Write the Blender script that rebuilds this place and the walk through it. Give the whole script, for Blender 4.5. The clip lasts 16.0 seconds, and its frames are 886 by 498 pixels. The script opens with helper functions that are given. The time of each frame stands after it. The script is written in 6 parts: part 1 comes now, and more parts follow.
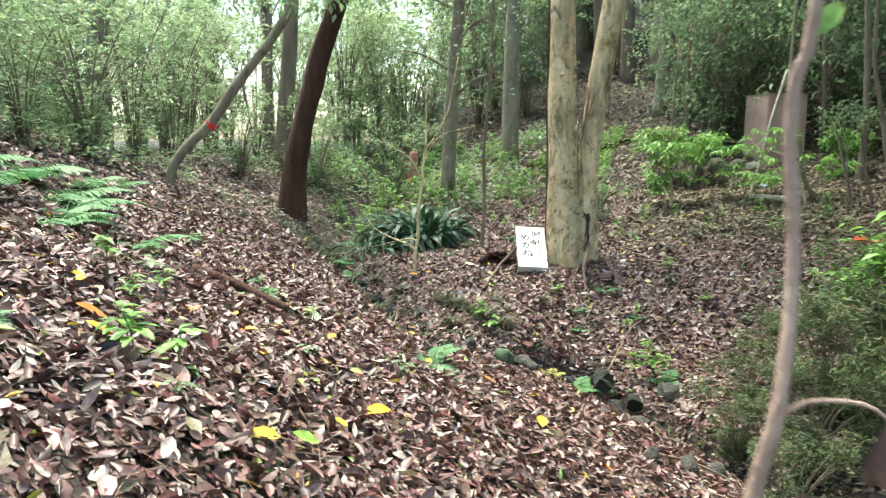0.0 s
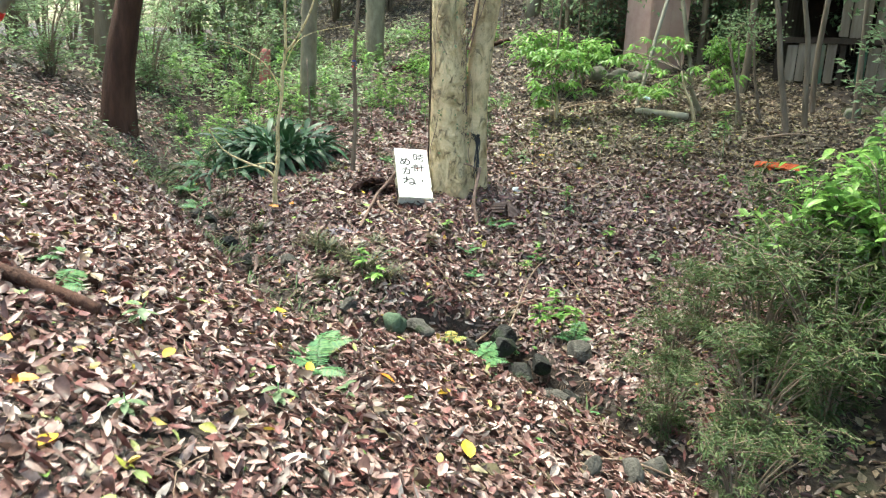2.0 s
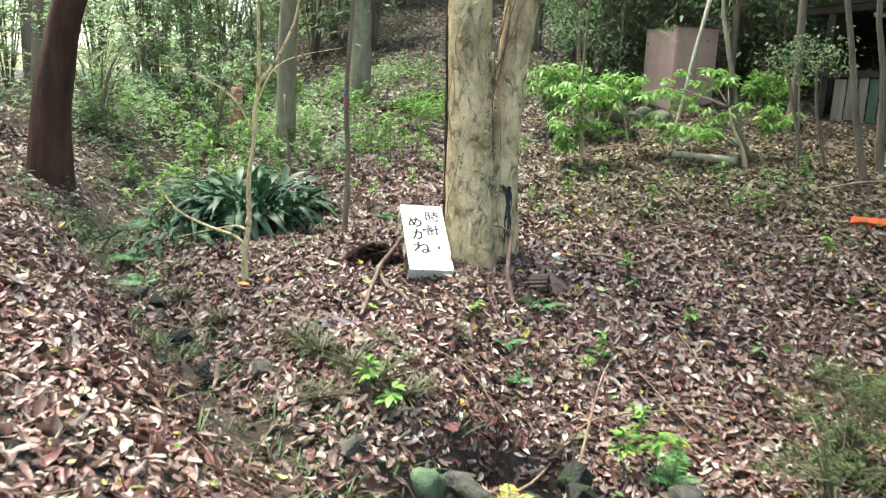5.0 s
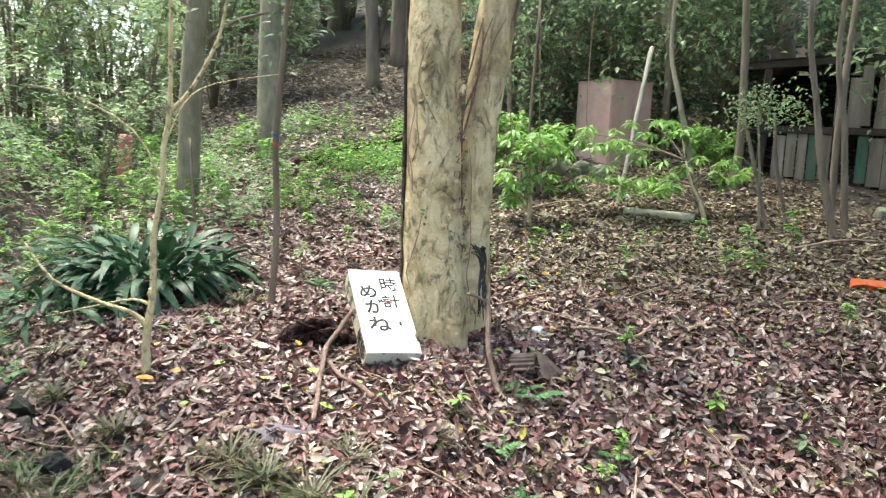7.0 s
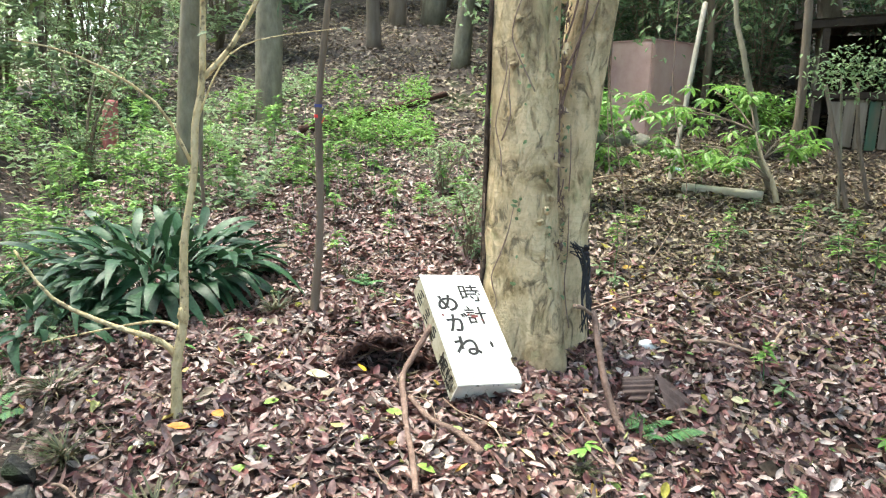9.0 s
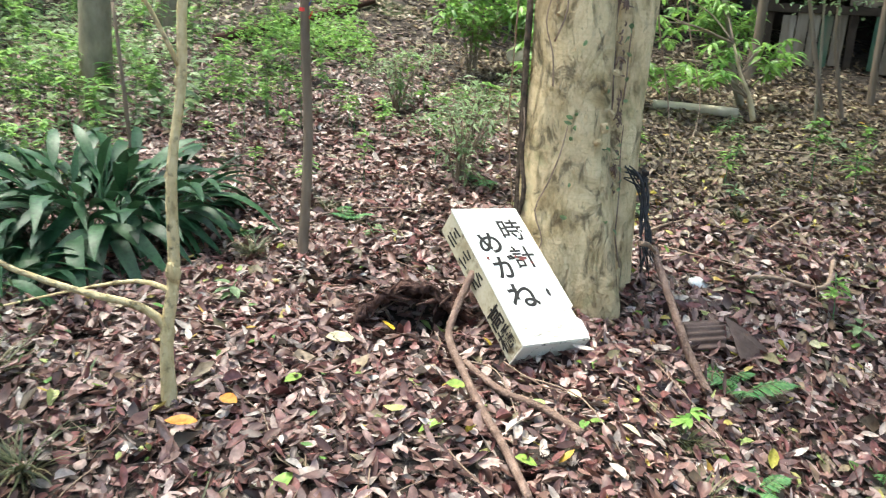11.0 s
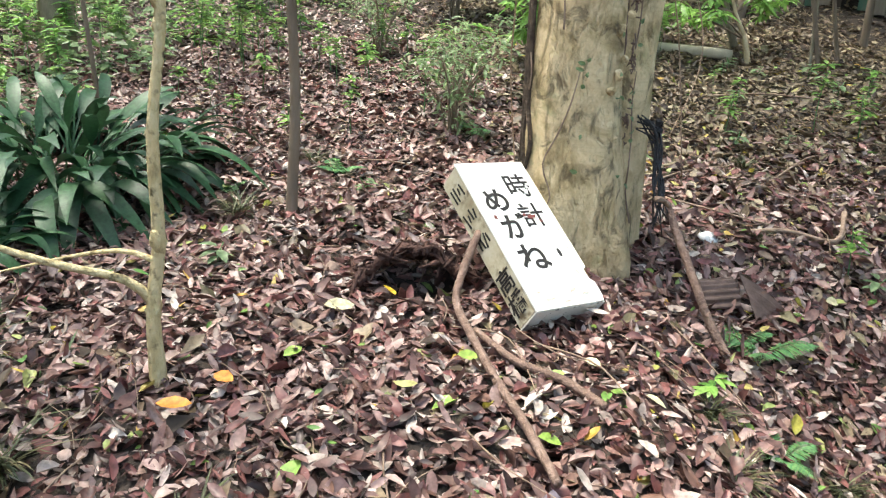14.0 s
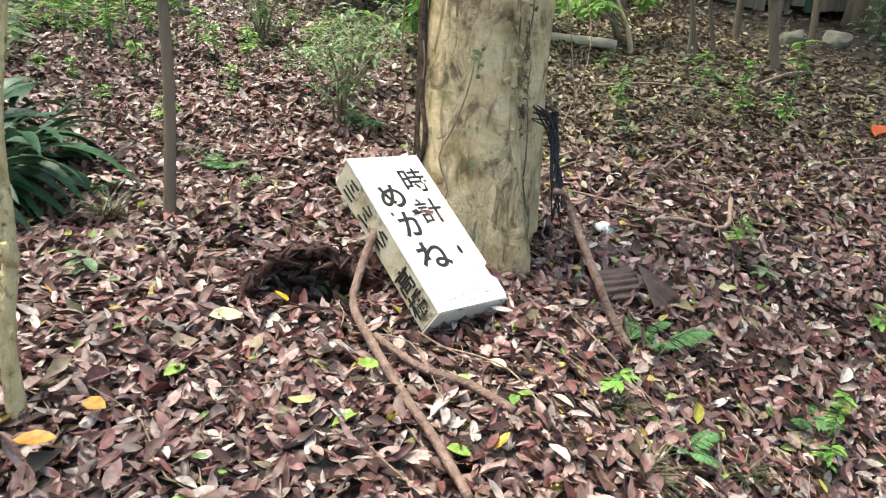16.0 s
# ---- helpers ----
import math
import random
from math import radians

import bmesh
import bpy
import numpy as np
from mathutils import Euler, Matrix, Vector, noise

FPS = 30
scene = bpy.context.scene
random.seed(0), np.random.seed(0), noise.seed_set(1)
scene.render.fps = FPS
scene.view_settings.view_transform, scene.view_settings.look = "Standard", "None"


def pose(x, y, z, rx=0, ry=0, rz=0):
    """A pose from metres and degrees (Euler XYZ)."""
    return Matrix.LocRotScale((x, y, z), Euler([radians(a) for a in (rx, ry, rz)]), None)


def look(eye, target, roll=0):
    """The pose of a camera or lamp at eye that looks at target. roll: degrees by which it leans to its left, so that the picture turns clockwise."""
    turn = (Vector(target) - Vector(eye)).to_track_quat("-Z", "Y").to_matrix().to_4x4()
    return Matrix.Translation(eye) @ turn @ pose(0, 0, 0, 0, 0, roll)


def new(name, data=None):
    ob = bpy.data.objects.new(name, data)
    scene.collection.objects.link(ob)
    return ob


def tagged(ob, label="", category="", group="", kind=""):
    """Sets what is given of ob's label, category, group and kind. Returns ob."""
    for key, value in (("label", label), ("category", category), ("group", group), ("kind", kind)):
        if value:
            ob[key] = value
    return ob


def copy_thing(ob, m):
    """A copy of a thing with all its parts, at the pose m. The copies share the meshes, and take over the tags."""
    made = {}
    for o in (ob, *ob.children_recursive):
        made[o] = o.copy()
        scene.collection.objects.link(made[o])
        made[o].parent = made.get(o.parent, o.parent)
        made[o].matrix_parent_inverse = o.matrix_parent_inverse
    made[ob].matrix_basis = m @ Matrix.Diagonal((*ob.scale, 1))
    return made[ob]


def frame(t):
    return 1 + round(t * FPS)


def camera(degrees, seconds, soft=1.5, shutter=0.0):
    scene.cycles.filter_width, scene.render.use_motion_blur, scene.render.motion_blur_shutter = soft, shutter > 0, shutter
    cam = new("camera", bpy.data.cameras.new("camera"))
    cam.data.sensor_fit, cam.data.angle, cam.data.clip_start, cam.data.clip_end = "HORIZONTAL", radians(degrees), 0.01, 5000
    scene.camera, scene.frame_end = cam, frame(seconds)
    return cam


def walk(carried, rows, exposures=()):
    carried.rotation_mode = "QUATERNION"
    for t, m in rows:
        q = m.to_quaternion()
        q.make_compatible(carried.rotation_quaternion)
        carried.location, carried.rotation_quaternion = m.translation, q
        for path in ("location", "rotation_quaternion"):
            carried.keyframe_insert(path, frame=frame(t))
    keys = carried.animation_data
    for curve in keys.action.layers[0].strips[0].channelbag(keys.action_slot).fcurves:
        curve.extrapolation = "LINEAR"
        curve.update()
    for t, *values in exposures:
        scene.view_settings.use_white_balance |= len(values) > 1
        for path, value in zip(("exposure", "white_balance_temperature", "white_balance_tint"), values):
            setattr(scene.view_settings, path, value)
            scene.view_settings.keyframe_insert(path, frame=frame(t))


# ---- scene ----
cam = camera(60.4, 16.0, 1.2, 0.35)

PATH = [
    (0, (2.429, -9.883, 1.78), (1.77, -8.016, 1.499), 0.2),
    (0.5, (2.213, -9.536, 1.83), (1.511, -7.698, 1.472), -0.1),
    (1, (2.093, -9.159, 1.805), (1.437, -7.32, 1.369), -0.1),
    (1.5, (1.91, -8.754, 1.829), (1.391, -6.887, 1.333), 0.9),
    (2, (1.762, -8.472, 1.918), (1.49, -6.565, 1.379), 2.0),
    (2.5, (1.603, -8.126, 1.939), (1.347, -6.225, 1.376), 1.9),
    (3, (1.439, -7.728, 1.902), (1.122, -5.841, 1.321), 1.7),
    (3.5, (1.379, -7.424, 1.865), (1.034, -5.548, 1.263), 1.4),
    (4, (1.281, -7.138, 1.818), (0.97, -5.257, 1.213), 1.2),
    (4.5, (1.18, -6.844, 1.788), (0.963, -4.929, 1.252), 1.6),
    (4.7, (1.119, -6.679, 1.765), (0.904, -4.751, 1.275), 1.7),
    (6.8, (0.43, -5.227, 1.524), (0.433, -3.245, 1.26), 2.6),
    (7, (0.364, -5.12, 1.533), (0.425, -3.138, 1.269), 2.7),
    (7.5, (0.182, -4.764, 1.558), (0.328, -2.789, 1.283), 2.9),
    (8, (0.003, -4.446, 1.609), (0.086, -2.472, 1.299), 2.4),
    (8.2, (-0.039, -4.352, 1.613), (-0.003, -2.379, 1.284), 2.3),
    (10.3, (-0.841, -3.327, 1.462), (-0.511, -1.397, 1.053), 3.3),
    (10.5, (-0.877, -3.248, 1.451), (-0.542, -1.33, 0.995), 3.3),
    (11, (-1.007, -3.014, 1.415), (-0.587, -1.135, 0.874), 3.6),
    (11.5, (-1.1, -2.841, 1.402), (-0.474, -1.027, 0.841), 4.2),
    (12, (-1.14, -2.717, 1.396), (-0.453, -0.927, 0.828), 4.5),
    (12.5, (-1.21, -2.632, 1.41), (-0.617, -0.815, 0.822), 4.3),
    (13, (-1.161, -2.681, 1.399), (-0.677, -0.842, 0.782), 3.9),
    (13.5, (-1.098, -2.724, 1.411), (-0.646, -0.888, 0.757), 3.7),
    (14, (-1.092, -2.732, 1.407), (-0.604, -0.915, 0.728), 3.7),
    (14.5, (-1.078, -2.748, 1.412), (-0.548, -0.949, 0.718), 3.9),
    (15, (-1.086, -2.745, 1.422), (-0.483, -0.969, 0.728), 4.1),
    (15.5, (-1.047, -2.714, 1.415), (-0.355, -0.97, 0.723), 4.4),
    (16, (-1.058, -2.561, 1.384), (-0.304, -0.839, 0.7), 4.8),
]
walk(cam, [(t, look(eye, target, roll)) for t, eye, target, roll in PATH],
     exposures=[(0.0, 2.36, 6600, -5.0), (2.5, 2.5, 6650, -5.0), (4.7, 2.54, 6650, -4.0), (8.0, 2.66, 6600, 0.0), (10.5, 2.52, 6500, 0.0), (12.5, 2.44, 6600, 1.0), (16.0, 2.34, 6700, 2.0)])

# ---- light ----
SUN_EL, SUN_ROT = 70.0, -50.0
world = bpy.data.worlds.new("world")
scene.world = world
world.use_nodes = True
wn = world.node_tree.nodes
sky = wn.new("ShaderNodeTexSky")
sky.sky_type = "NISHITA"
sky.sun_disc = False
sky.sun_elevation, sky.sun_rotation = radians(SUN_EL), radians(SUN_ROT)
sky.air_density, sky.dust_density, sky.ozone_density = 1.0, 3.0, 0.4
wn["Background"].inputs[1].default_value = 0.15
world.node_tree.links.new(sky.outputs[0], wn["Background"].inputs[0])
sun = new("sun", bpy.data.lights.new("sun", "SUN"))
sun.data.energy, sun.data.angle, sun.data.color = 1.5, radians(22), (1.0, 0.95, 0.88)
sun.matrix_world = look((0, 0, 0), (-math.sin(radians(SUN_ROT)) * math.cos(radians(SUN_EL)), -math.cos(radians(SUN_ROT)) * math.cos(radians(SUN_EL)), -math.sin(radians(SUN_EL))))

# ---- materials ----
def ramp_nodes(nt, colours):
    r = nt.nodes.new("ShaderNodeValToRGB")
    e = r.color_ramp.elements
    n = len(colours)
    for i, c in enumerate(colours):
        el = e[0] if i == 0 else (e[1] if i == 1 else e.new(i / (n - 1)))
        el.position = i / (n - 1)
        el.color = (*c, 1)
    return r


def surface(name, colours, scale=8.0, rough=0.8, bump=0.3, bump_scale=60.0, stretch=(1, 1, 1), metal=0.0, stain=None, spec=0.3):
    """Two noises mix the colours; a finer one gives relief."""
    m = bpy.data.materials.new(name)
    m.use_nodes = True
    nt = m.node_tree
    bs = nt.nodes["Principled BSDF"]
    co = nt.nodes.new("ShaderNodeTexCoord")
    mp = nt.nodes.new("ShaderNodeMapping")
    mp.inputs["Scale"].default_value = stretch
    nt.links.new(co.outputs["Object"], mp.inputs["Vector"])
    n1 = nt.nodes.new("ShaderNodeTexNoise")
    n1.inputs["Scale"].default_value, n1.inputs["Detail"].default_value, n1.inputs["Roughness"].default_value = scale, 8, 0.65
    nt.links.new(mp.outputs[0], n1.inputs["Vector"])
    mr = nt.nodes.new("ShaderNodeMapRange")
    mr.inputs[1].default_value, mr.inputs[2].default_value = 0.28, 0.72
    nt.links.new(n1.outputs[0], mr.inputs[0])
    r = ramp_nodes(nt, colours)
    nt.links.new(mr.outputs[0], r.inputs[0])
    out = r.outputs[0]
    if stain:
        n3 = nt.nodes.new("ShaderNodeTexNoise")
        n3.inputs["Scale"].default_value, n3.inputs["Detail"].default_value = stain[1], 6
        nt.links.new(co.outputs["Object"], n3.inputs["Vector"])
        m3 = nt.nodes.new("ShaderNodeMapRange")
        m3.inputs[1].default_value, m3.inputs[2].default_value = stain[2], stain[2] + 0.12
        nt.links.new(n3.outputs[0], m3.inputs[0])
        mx = nt.nodes.new("ShaderNodeMixRGB")
        mx.inputs[2].default_value = (*stain[0], 1)
        nt.links.new(m3.outputs[0], mx.inputs[0])
        nt.links.new(out, mx.inputs[1])
        out = mx.outputs[0]
    nt.links.new(out, bs.inputs["Base Color"])
    bs.inputs["Roughness"].default_value, bs.inputs["Metallic"].default_value = rough, metal
    bs.inputs["Specular IOR Level"].default_value = spec
    if bump:
        n2 = nt.nodes.new("ShaderNodeTexNoise")
        n2.inputs["Scale"].default_value, n2.inputs["Detail"].default_value = bump_scale, 6
        nt.links.new(mp.outputs[0], n2.inputs["Vector"])
        b = nt.nodes.new("ShaderNodeBump")
        b.inputs["Strength"].default_value, b.inputs["Distance"].default_value = bump, 0.02
        nt.links.new(n2.outputs[0], b.inputs["Height"])
        nt.links.new(b.outputs[0], bs.inputs["Normal"])
    return m


def leafy(name, colours, rough=0.5, through_light=0.35, spec=0.4, per_object=False):
    """Leaves: each island its own tone, with a little light let through."""
    m = bpy.data.materials.new(name)
    m.use_nodes = True
    nt = m.node_tree
    bs = nt.nodes["Principled BSDF"]
    if per_object:
        g = nt.nodes.new("ShaderNodeObjectInfo")
        rnd = g.outputs["Random"]
    else:
        g = nt.nodes.new("ShaderNodeNewGeometry")
        rnd = g.outputs["Random Per Island"]
    r = ramp_nodes(nt, colours)
    r.color_ramp.interpolation = "LINEAR"
    nt.links.new(rnd, r.inputs[0])
    co = nt.nodes.new("ShaderNodeTexCoord")
    n1 = nt.nodes.new("ShaderNodeTexNoise")
    n1.inputs["Scale"].default_value, n1.inputs["Detail"].default_value = 45, 5
    nt.links.new(co.outputs["Object"], n1.inputs["Vector"])
    hs = nt.nodes.new("ShaderNodeHueSaturation")
    mv = nt.nodes.new("ShaderNodeMapRange")
    mv.inputs[1].default_value, mv.inputs[2].default_value, mv.inputs[3].default_value, mv.inputs[4].default_value = 0.3, 0.7, 0.6, 1.3
    nt.links.new(n1.outputs[0], mv.inputs[0])
    nt.links.new(mv.outputs[0], hs.inputs["Value"])
    nt.links.new(r.outputs[0], hs.inputs["Color"])
    nt.links.new(hs.outputs[0], bs.inputs["Base Color"])
    bs.inputs["Roughness"].default_value = rough
    bs.inputs["Specular IOR Level"].default_value = spec
    if through_light:
        tr = nt.nodes.new("ShaderNodeBsdfTranslucent")
        nt.links.new(hs.outputs[0], tr.inputs[0])
        mx = nt.nodes.new("ShaderNodeMixShader")
        mx.inputs[0].default_value = through_light
        nt.links.new(bs.outputs[0], mx.inputs[1])
        nt.links.new(tr.outputs[0], mx.inputs[2])
        nt.links.new(mx.outputs[0], nt.nodes["Material Output"].inputs[0])
    return m


def trunk_bark(name):
    """Smooth old bark: broad blotches, level rings, fine cracks and dark scars."""
    m = bpy.data.materials.new(name)
    m.use_nodes = True
    nt = m.node_tree
    bs = nt.nodes["Principled BSDF"]
    co = nt.nodes.new("ShaderNodeTexCoord")

    def tex(scale, stretch, detail=7, distort=0.0):
        mp = nt.nodes.new("ShaderNodeMapping")
        mp.inputs["Scale"].default_value = stretch
        nt.links.new(co.outputs["Object"], mp.inputs["Vector"])
        n = nt.nodes.new("ShaderNodeTexNoise")
        n.inputs["Scale"].default_value, n.inputs["Detail"].default_value, n.inputs["Roughness"].default_value, n.inputs["Distortion"].default_value = scale, detail, 0.65, distort
        nt.links.new(mp.outputs[0], n.inputs["Vector"])
        return n.outputs[0]

    def band(src, lo, hi):
        r = nt.nodes.new("ShaderNodeMapRange")
        r.inputs[1].default_value, r.inputs[2].default_value = lo, hi
        nt.links.new(src, r.inputs[0])
        return r.outputs[0]

    def mix(fac, a, col, amount=1.0):
        k = nt.nodes.new("ShaderNodeMath")
        k.operation = "MULTIPLY"
        k.inputs[1].default_value = amount
        nt.links.new(fac, k.inputs[0])
        x = nt.nodes.new("ShaderNodeMixRGB")
        nt.links.new(k.outputs[0], x.inputs[0])
        nt.links.new(a, x.inputs[1])
        x.inputs[2].default_value = (*col, 1)
        return x.outputs[0]

    blotch, rings, cracks, scars, fine = tex(3.2, (1, 1, 0.8), 8, 0.8), tex(7, (0.6, 0.6, 9), 5), tex(5.0, (2.0, 2.0, 0.5), 6, 2.2), tex(4.2, (1.3, 1.3, 0.8), 7, 1.5), tex(60, (1, 1, 0.7), 5)
    r = ramp_nodes(nt, [(0.30, 0.215, 0.105), (0.56, 0.42, 0.225), (0.76, 0.60, 0.36), (0.68, 0.52, 0.295), (0.42, 0.31, 0.16)])
    nt.links.new(band(blotch, 0.34, 0.66), r.inputs[0])
    smudge, moss, flecks = tex(1.6, (1.2, 1.2, 0.7), 6, 0.6), tex(2.6, (1, 1, 1), 6, 0.4), tex(26, (1, 1, 0.5), 4, 0.8)
    c = mix(band(rings, 0.52, 0.7), r.outputs[0], (0.30, 0.22, 0.12), 0.18)
    c = mix(band(smudge, 0.50, 0.64), c, (0.19, 0.14, 0.075), 0.65)
    c = mix(band(moss, 0.57, 0.68), c, (0.26, 0.29, 0.13), 0.5)
    c = mix(band(scars, 0.56, 0.63), c, (0.11, 0.078, 0.045), 0.7)
    c = mix(band(cracks, 0.64, 0.67), c, (0.08, 0.056, 0.035), 0.35)
    c = mix(band(flecks, 0.62, 0.7), c, (0.13, 0.10, 0.06), 0.5)
    c = mix(band(fine, 0.55, 0.75), c, (0.25, 0.185, 0.105), 0.35)
    nt.links.new(c, bs.inputs["Base Color"])
    bs.inputs["Roughness"].default_value, bs.inputs["Specular IOR Level"].default_value = 0.85, 0.25
    add = nt.nodes.new("ShaderNodeMath")
    add.operation = "SUBTRACT"
    nt.links.new(fine, add.inputs[0])
    nt.links.new(band(cracks, 0.58, 0.68), add.inputs[1])
    add2 = nt.nodes.new("ShaderNodeMath")
    add2.operation = "SUBTRACT"
    nt.links.new(add.outputs[0], add2.inputs[0])
    nt.links.new(band(scars, 0.52, 0.66), add2.inputs[1])
    bp = nt.nodes.new("ShaderNodeBump")
    bp.inputs["Strength"].default_value, bp.inputs["Distance"].default_value = 1.0, 0.02
    nt.links.new(add2.outputs[0], bp.inputs["Height"])
    nt.links.new(bp.outputs[0], bs.inputs["Normal"])
    return m


BARK_HERO = trunk_bark("smooth_scarred_bark")
SOIL = surface("soil", [(0.016, 0.012, 0.010), (0.042, 0.032, 0.026), (0.085, 0.066, 0.055)], 6.0, 0.95, 0.8, 40, stain=((0.045, 0.06, 0.02), 0.9, 0.6))
# mixed leaf tones; the darkest are deepened in place of shadowed gaps
LITTER = leafy("leaf_litter", [(0.023, 0.012, 0.010), (0.073, 0.036, 0.031), (0.140, 0.073, 0.062), (0.231, 0.134, 0.116), (0.353, 0.234, 0.207), (0.081, 0.039, 0.033), (0.168, 0.091, 0.067), (0.477, 0.356, 0.313), (0.108, 0.052, 0.044), (0.239, 0.135, 0.112), (0.035, 0.018, 0.016), (0.128, 0.066, 0.051), (0.540, 0.462, 0.401), (0.057, 0.028, 0.024), (0.140, 0.052, 0.047), (0.229, 0.097, 0.086), (0.086, 0.034, 0.030)], 0.42, 0.06, 0.4)
# tan leaf mix, darkened overall to hold the shadow over the clearing
LITTER_FAR = leafy("shaded_tan_litter", [(0.028, 0.019, 0.012), (0.077, 0.050, 0.031), (0.137, 0.096, 0.060), (0.253, 0.192, 0.122), (0.058, 0.036, 0.025), (0.167, 0.109, 0.071), (0.360, 0.298, 0.195), (0.096, 0.070, 0.038), (0.042, 0.026, 0.018), (0.195, 0.169, 0.089), (0.114, 0.069, 0.050)], 0.48, 0.06, 0.35)
FRESH_LITTER = leafy("fresh_fallen_leaves", [(0.45, 0.33, 0.05), (0.22, 0.30, 0.06), (0.10, 0.22, 0.05), (0.42, 0.42, 0.16), (0.5, 0.28, 0.04)], 0.5, 0.2)
BARK_PALE = surface("pale_bark", [(0.22, 0.165, 0.09), (0.36, 0.285, 0.165), (0.48, 0.395, 0.25), (0.40, 0.32, 0.19), (0.27, 0.21, 0.12)], 6.0, 0.85, 0.75, 30, (1, 1, 0.6), stain=((0.12, 0.09, 0.05), 4.0, 0.59))
BARK_SAPLING = surface("sapling_bark", [(0.24, 0.175, 0.085), (0.55, 0.43, 0.22), (0.66, 0.54, 0.31), (0.38, 0.285, 0.14)], 18, 0.85, 0.8, 70, (1, 1, 0.45), stain=((0.14, 0.11, 0.06), 22, 0.57))
BARK_DARK = surface("dark_red_bark", [(0.024, 0.013, 0.009), (0.058, 0.027, 0.018), (0.10, 0.048, 0.032)], 7, 0.9, 0.8, 40, (1, 1, 0.2))
BARK_BROWN = surface("brown_bark", [(0.10, 0.076, 0.053), (0.19, 0.145, 0.105), (0.27, 0.215, 0.16)], 6, 0.9, 0.6, 40, (1, 1, 0.2))
BARK_GREY = surface("grey_olive_bark", [(0.12, 0.10, 0.07), (0.22, 0.19, 0.13), (0.31, 0.27, 0.19)], 8, 0.9, 0.6, 40, (1, 1, 0.4))
TWIG = surface("dead_twig", [(0.13, 0.085, 0.06), (0.26, 0.18, 0.13), (0.34, 0.26, 0.19)], 20, 0.85, 0.5, 90)
ROOTWOOD = surface("root_wood", [(0.09, 0.056, 0.043), (0.18, 0.115, 0.088), (0.28, 0.195, 0.155)], 16, 0.8, 0.6, 80)
CROWN = leafy("crown_leaves", [(0.065, 0.11, 0.055), (0.11, 0.175, 0.085), (0.08, 0.135, 0.072), (0.15, 0.22, 0.10), (0.07, 0.12, 0.07)], 0.42, 0.5)
CROWN_LIGHT = leafy("light_crown_leaves", [(0.15, 0.225, 0.10), (0.25, 0.345, 0.17), (0.19, 0.28, 0.14), (0.34, 0.44, 0.23)], 0.42, 0.5)
SHRUB = leafy("shrub_leaves", [(0.11, 0.24, 0.05), (0.19, 0.36, 0.08), (0.28, 0.46, 0.11), (0.15, 0.29, 0.07)], 0.38, 0.42)
FERN = leafy("fern_fronds", [(0.07, 0.19, 0.075), (0.11, 0.25, 0.10), (0.15, 0.28, 0.09)], 0.5, 0.35)
FINE = leafy("fine_bamboo_leaves", [(0.035, 0.065, 0.02), (0.06, 0.10, 0.03), (0.085, 0.13, 0.042), (0.12, 0.13, 0.055)], 0.55, 0.35)
DARKLEAF = leafy("dark_strap_leaves", [(0.014, 0.045, 0.02), (0.025, 0.07, 0.03), (0.042, 0.10, 0.042), (0.018, 0.054, 0.026)], 0.45, 0.15, 0.3, per_object=True)

# ---- building blocks ----
def fast_mesh(name, verts, tris, material, smooth=False):
    """A mesh from arrays of places and triangles."""
    v, t = np.asarray(verts, float).reshape(-1, 3), np.asarray(tris, int).reshape(-1, 3)
    me = bpy.data.meshes.new(name)
    me.vertices.add(len(v))
    me.vertices.foreach_set("co", v.ravel())
    me.loops.add(t.size)
    me.loops.foreach_set("vertex_index", t.ravel())
    me.polygons.add(len(t))
    me.polygons.foreach_set("loop_start", np.arange(0, t.size, 3))
    me.polygons.foreach_set("loop_total", np.full(len(t), 3))
    if smooth:
        me.polygons.foreach_set("use_smooth", np.ones(len(t), bool))
    me.update(calc_edges=True)
    me.validate()
    me.materials.append(material)
    return me


def under(ob, parent):
    if parent:
        ob.parent = parent
    return ob


def piece(name, mesh, parent=None, label=""):
    ob = under(new(name, mesh), parent)
    return tagged(ob, label) if label else ob


def part(name, bm, material, parent=None, label="", smooth=False):
    me = bpy.data.meshes.new(name)
    if smooth:
        for f in bm.faces:
            f.smooth = True
    bm.to_mesh(me)
    bm.free()
    me.materials.append(material)
    return piece(name, me, parent, label)


def holder(name, label, category, group="", x=0.0, y=0.0, z=0.0):
    ob = new(name)
    ob.location = (x, y, z)
    ob.empty_display_size = 0.1
    return tagged(ob, label, category, group)


def unit(a):
    return a / np.maximum(np.linalg.norm(a, axis=-1, keepdims=True), 1e-9)


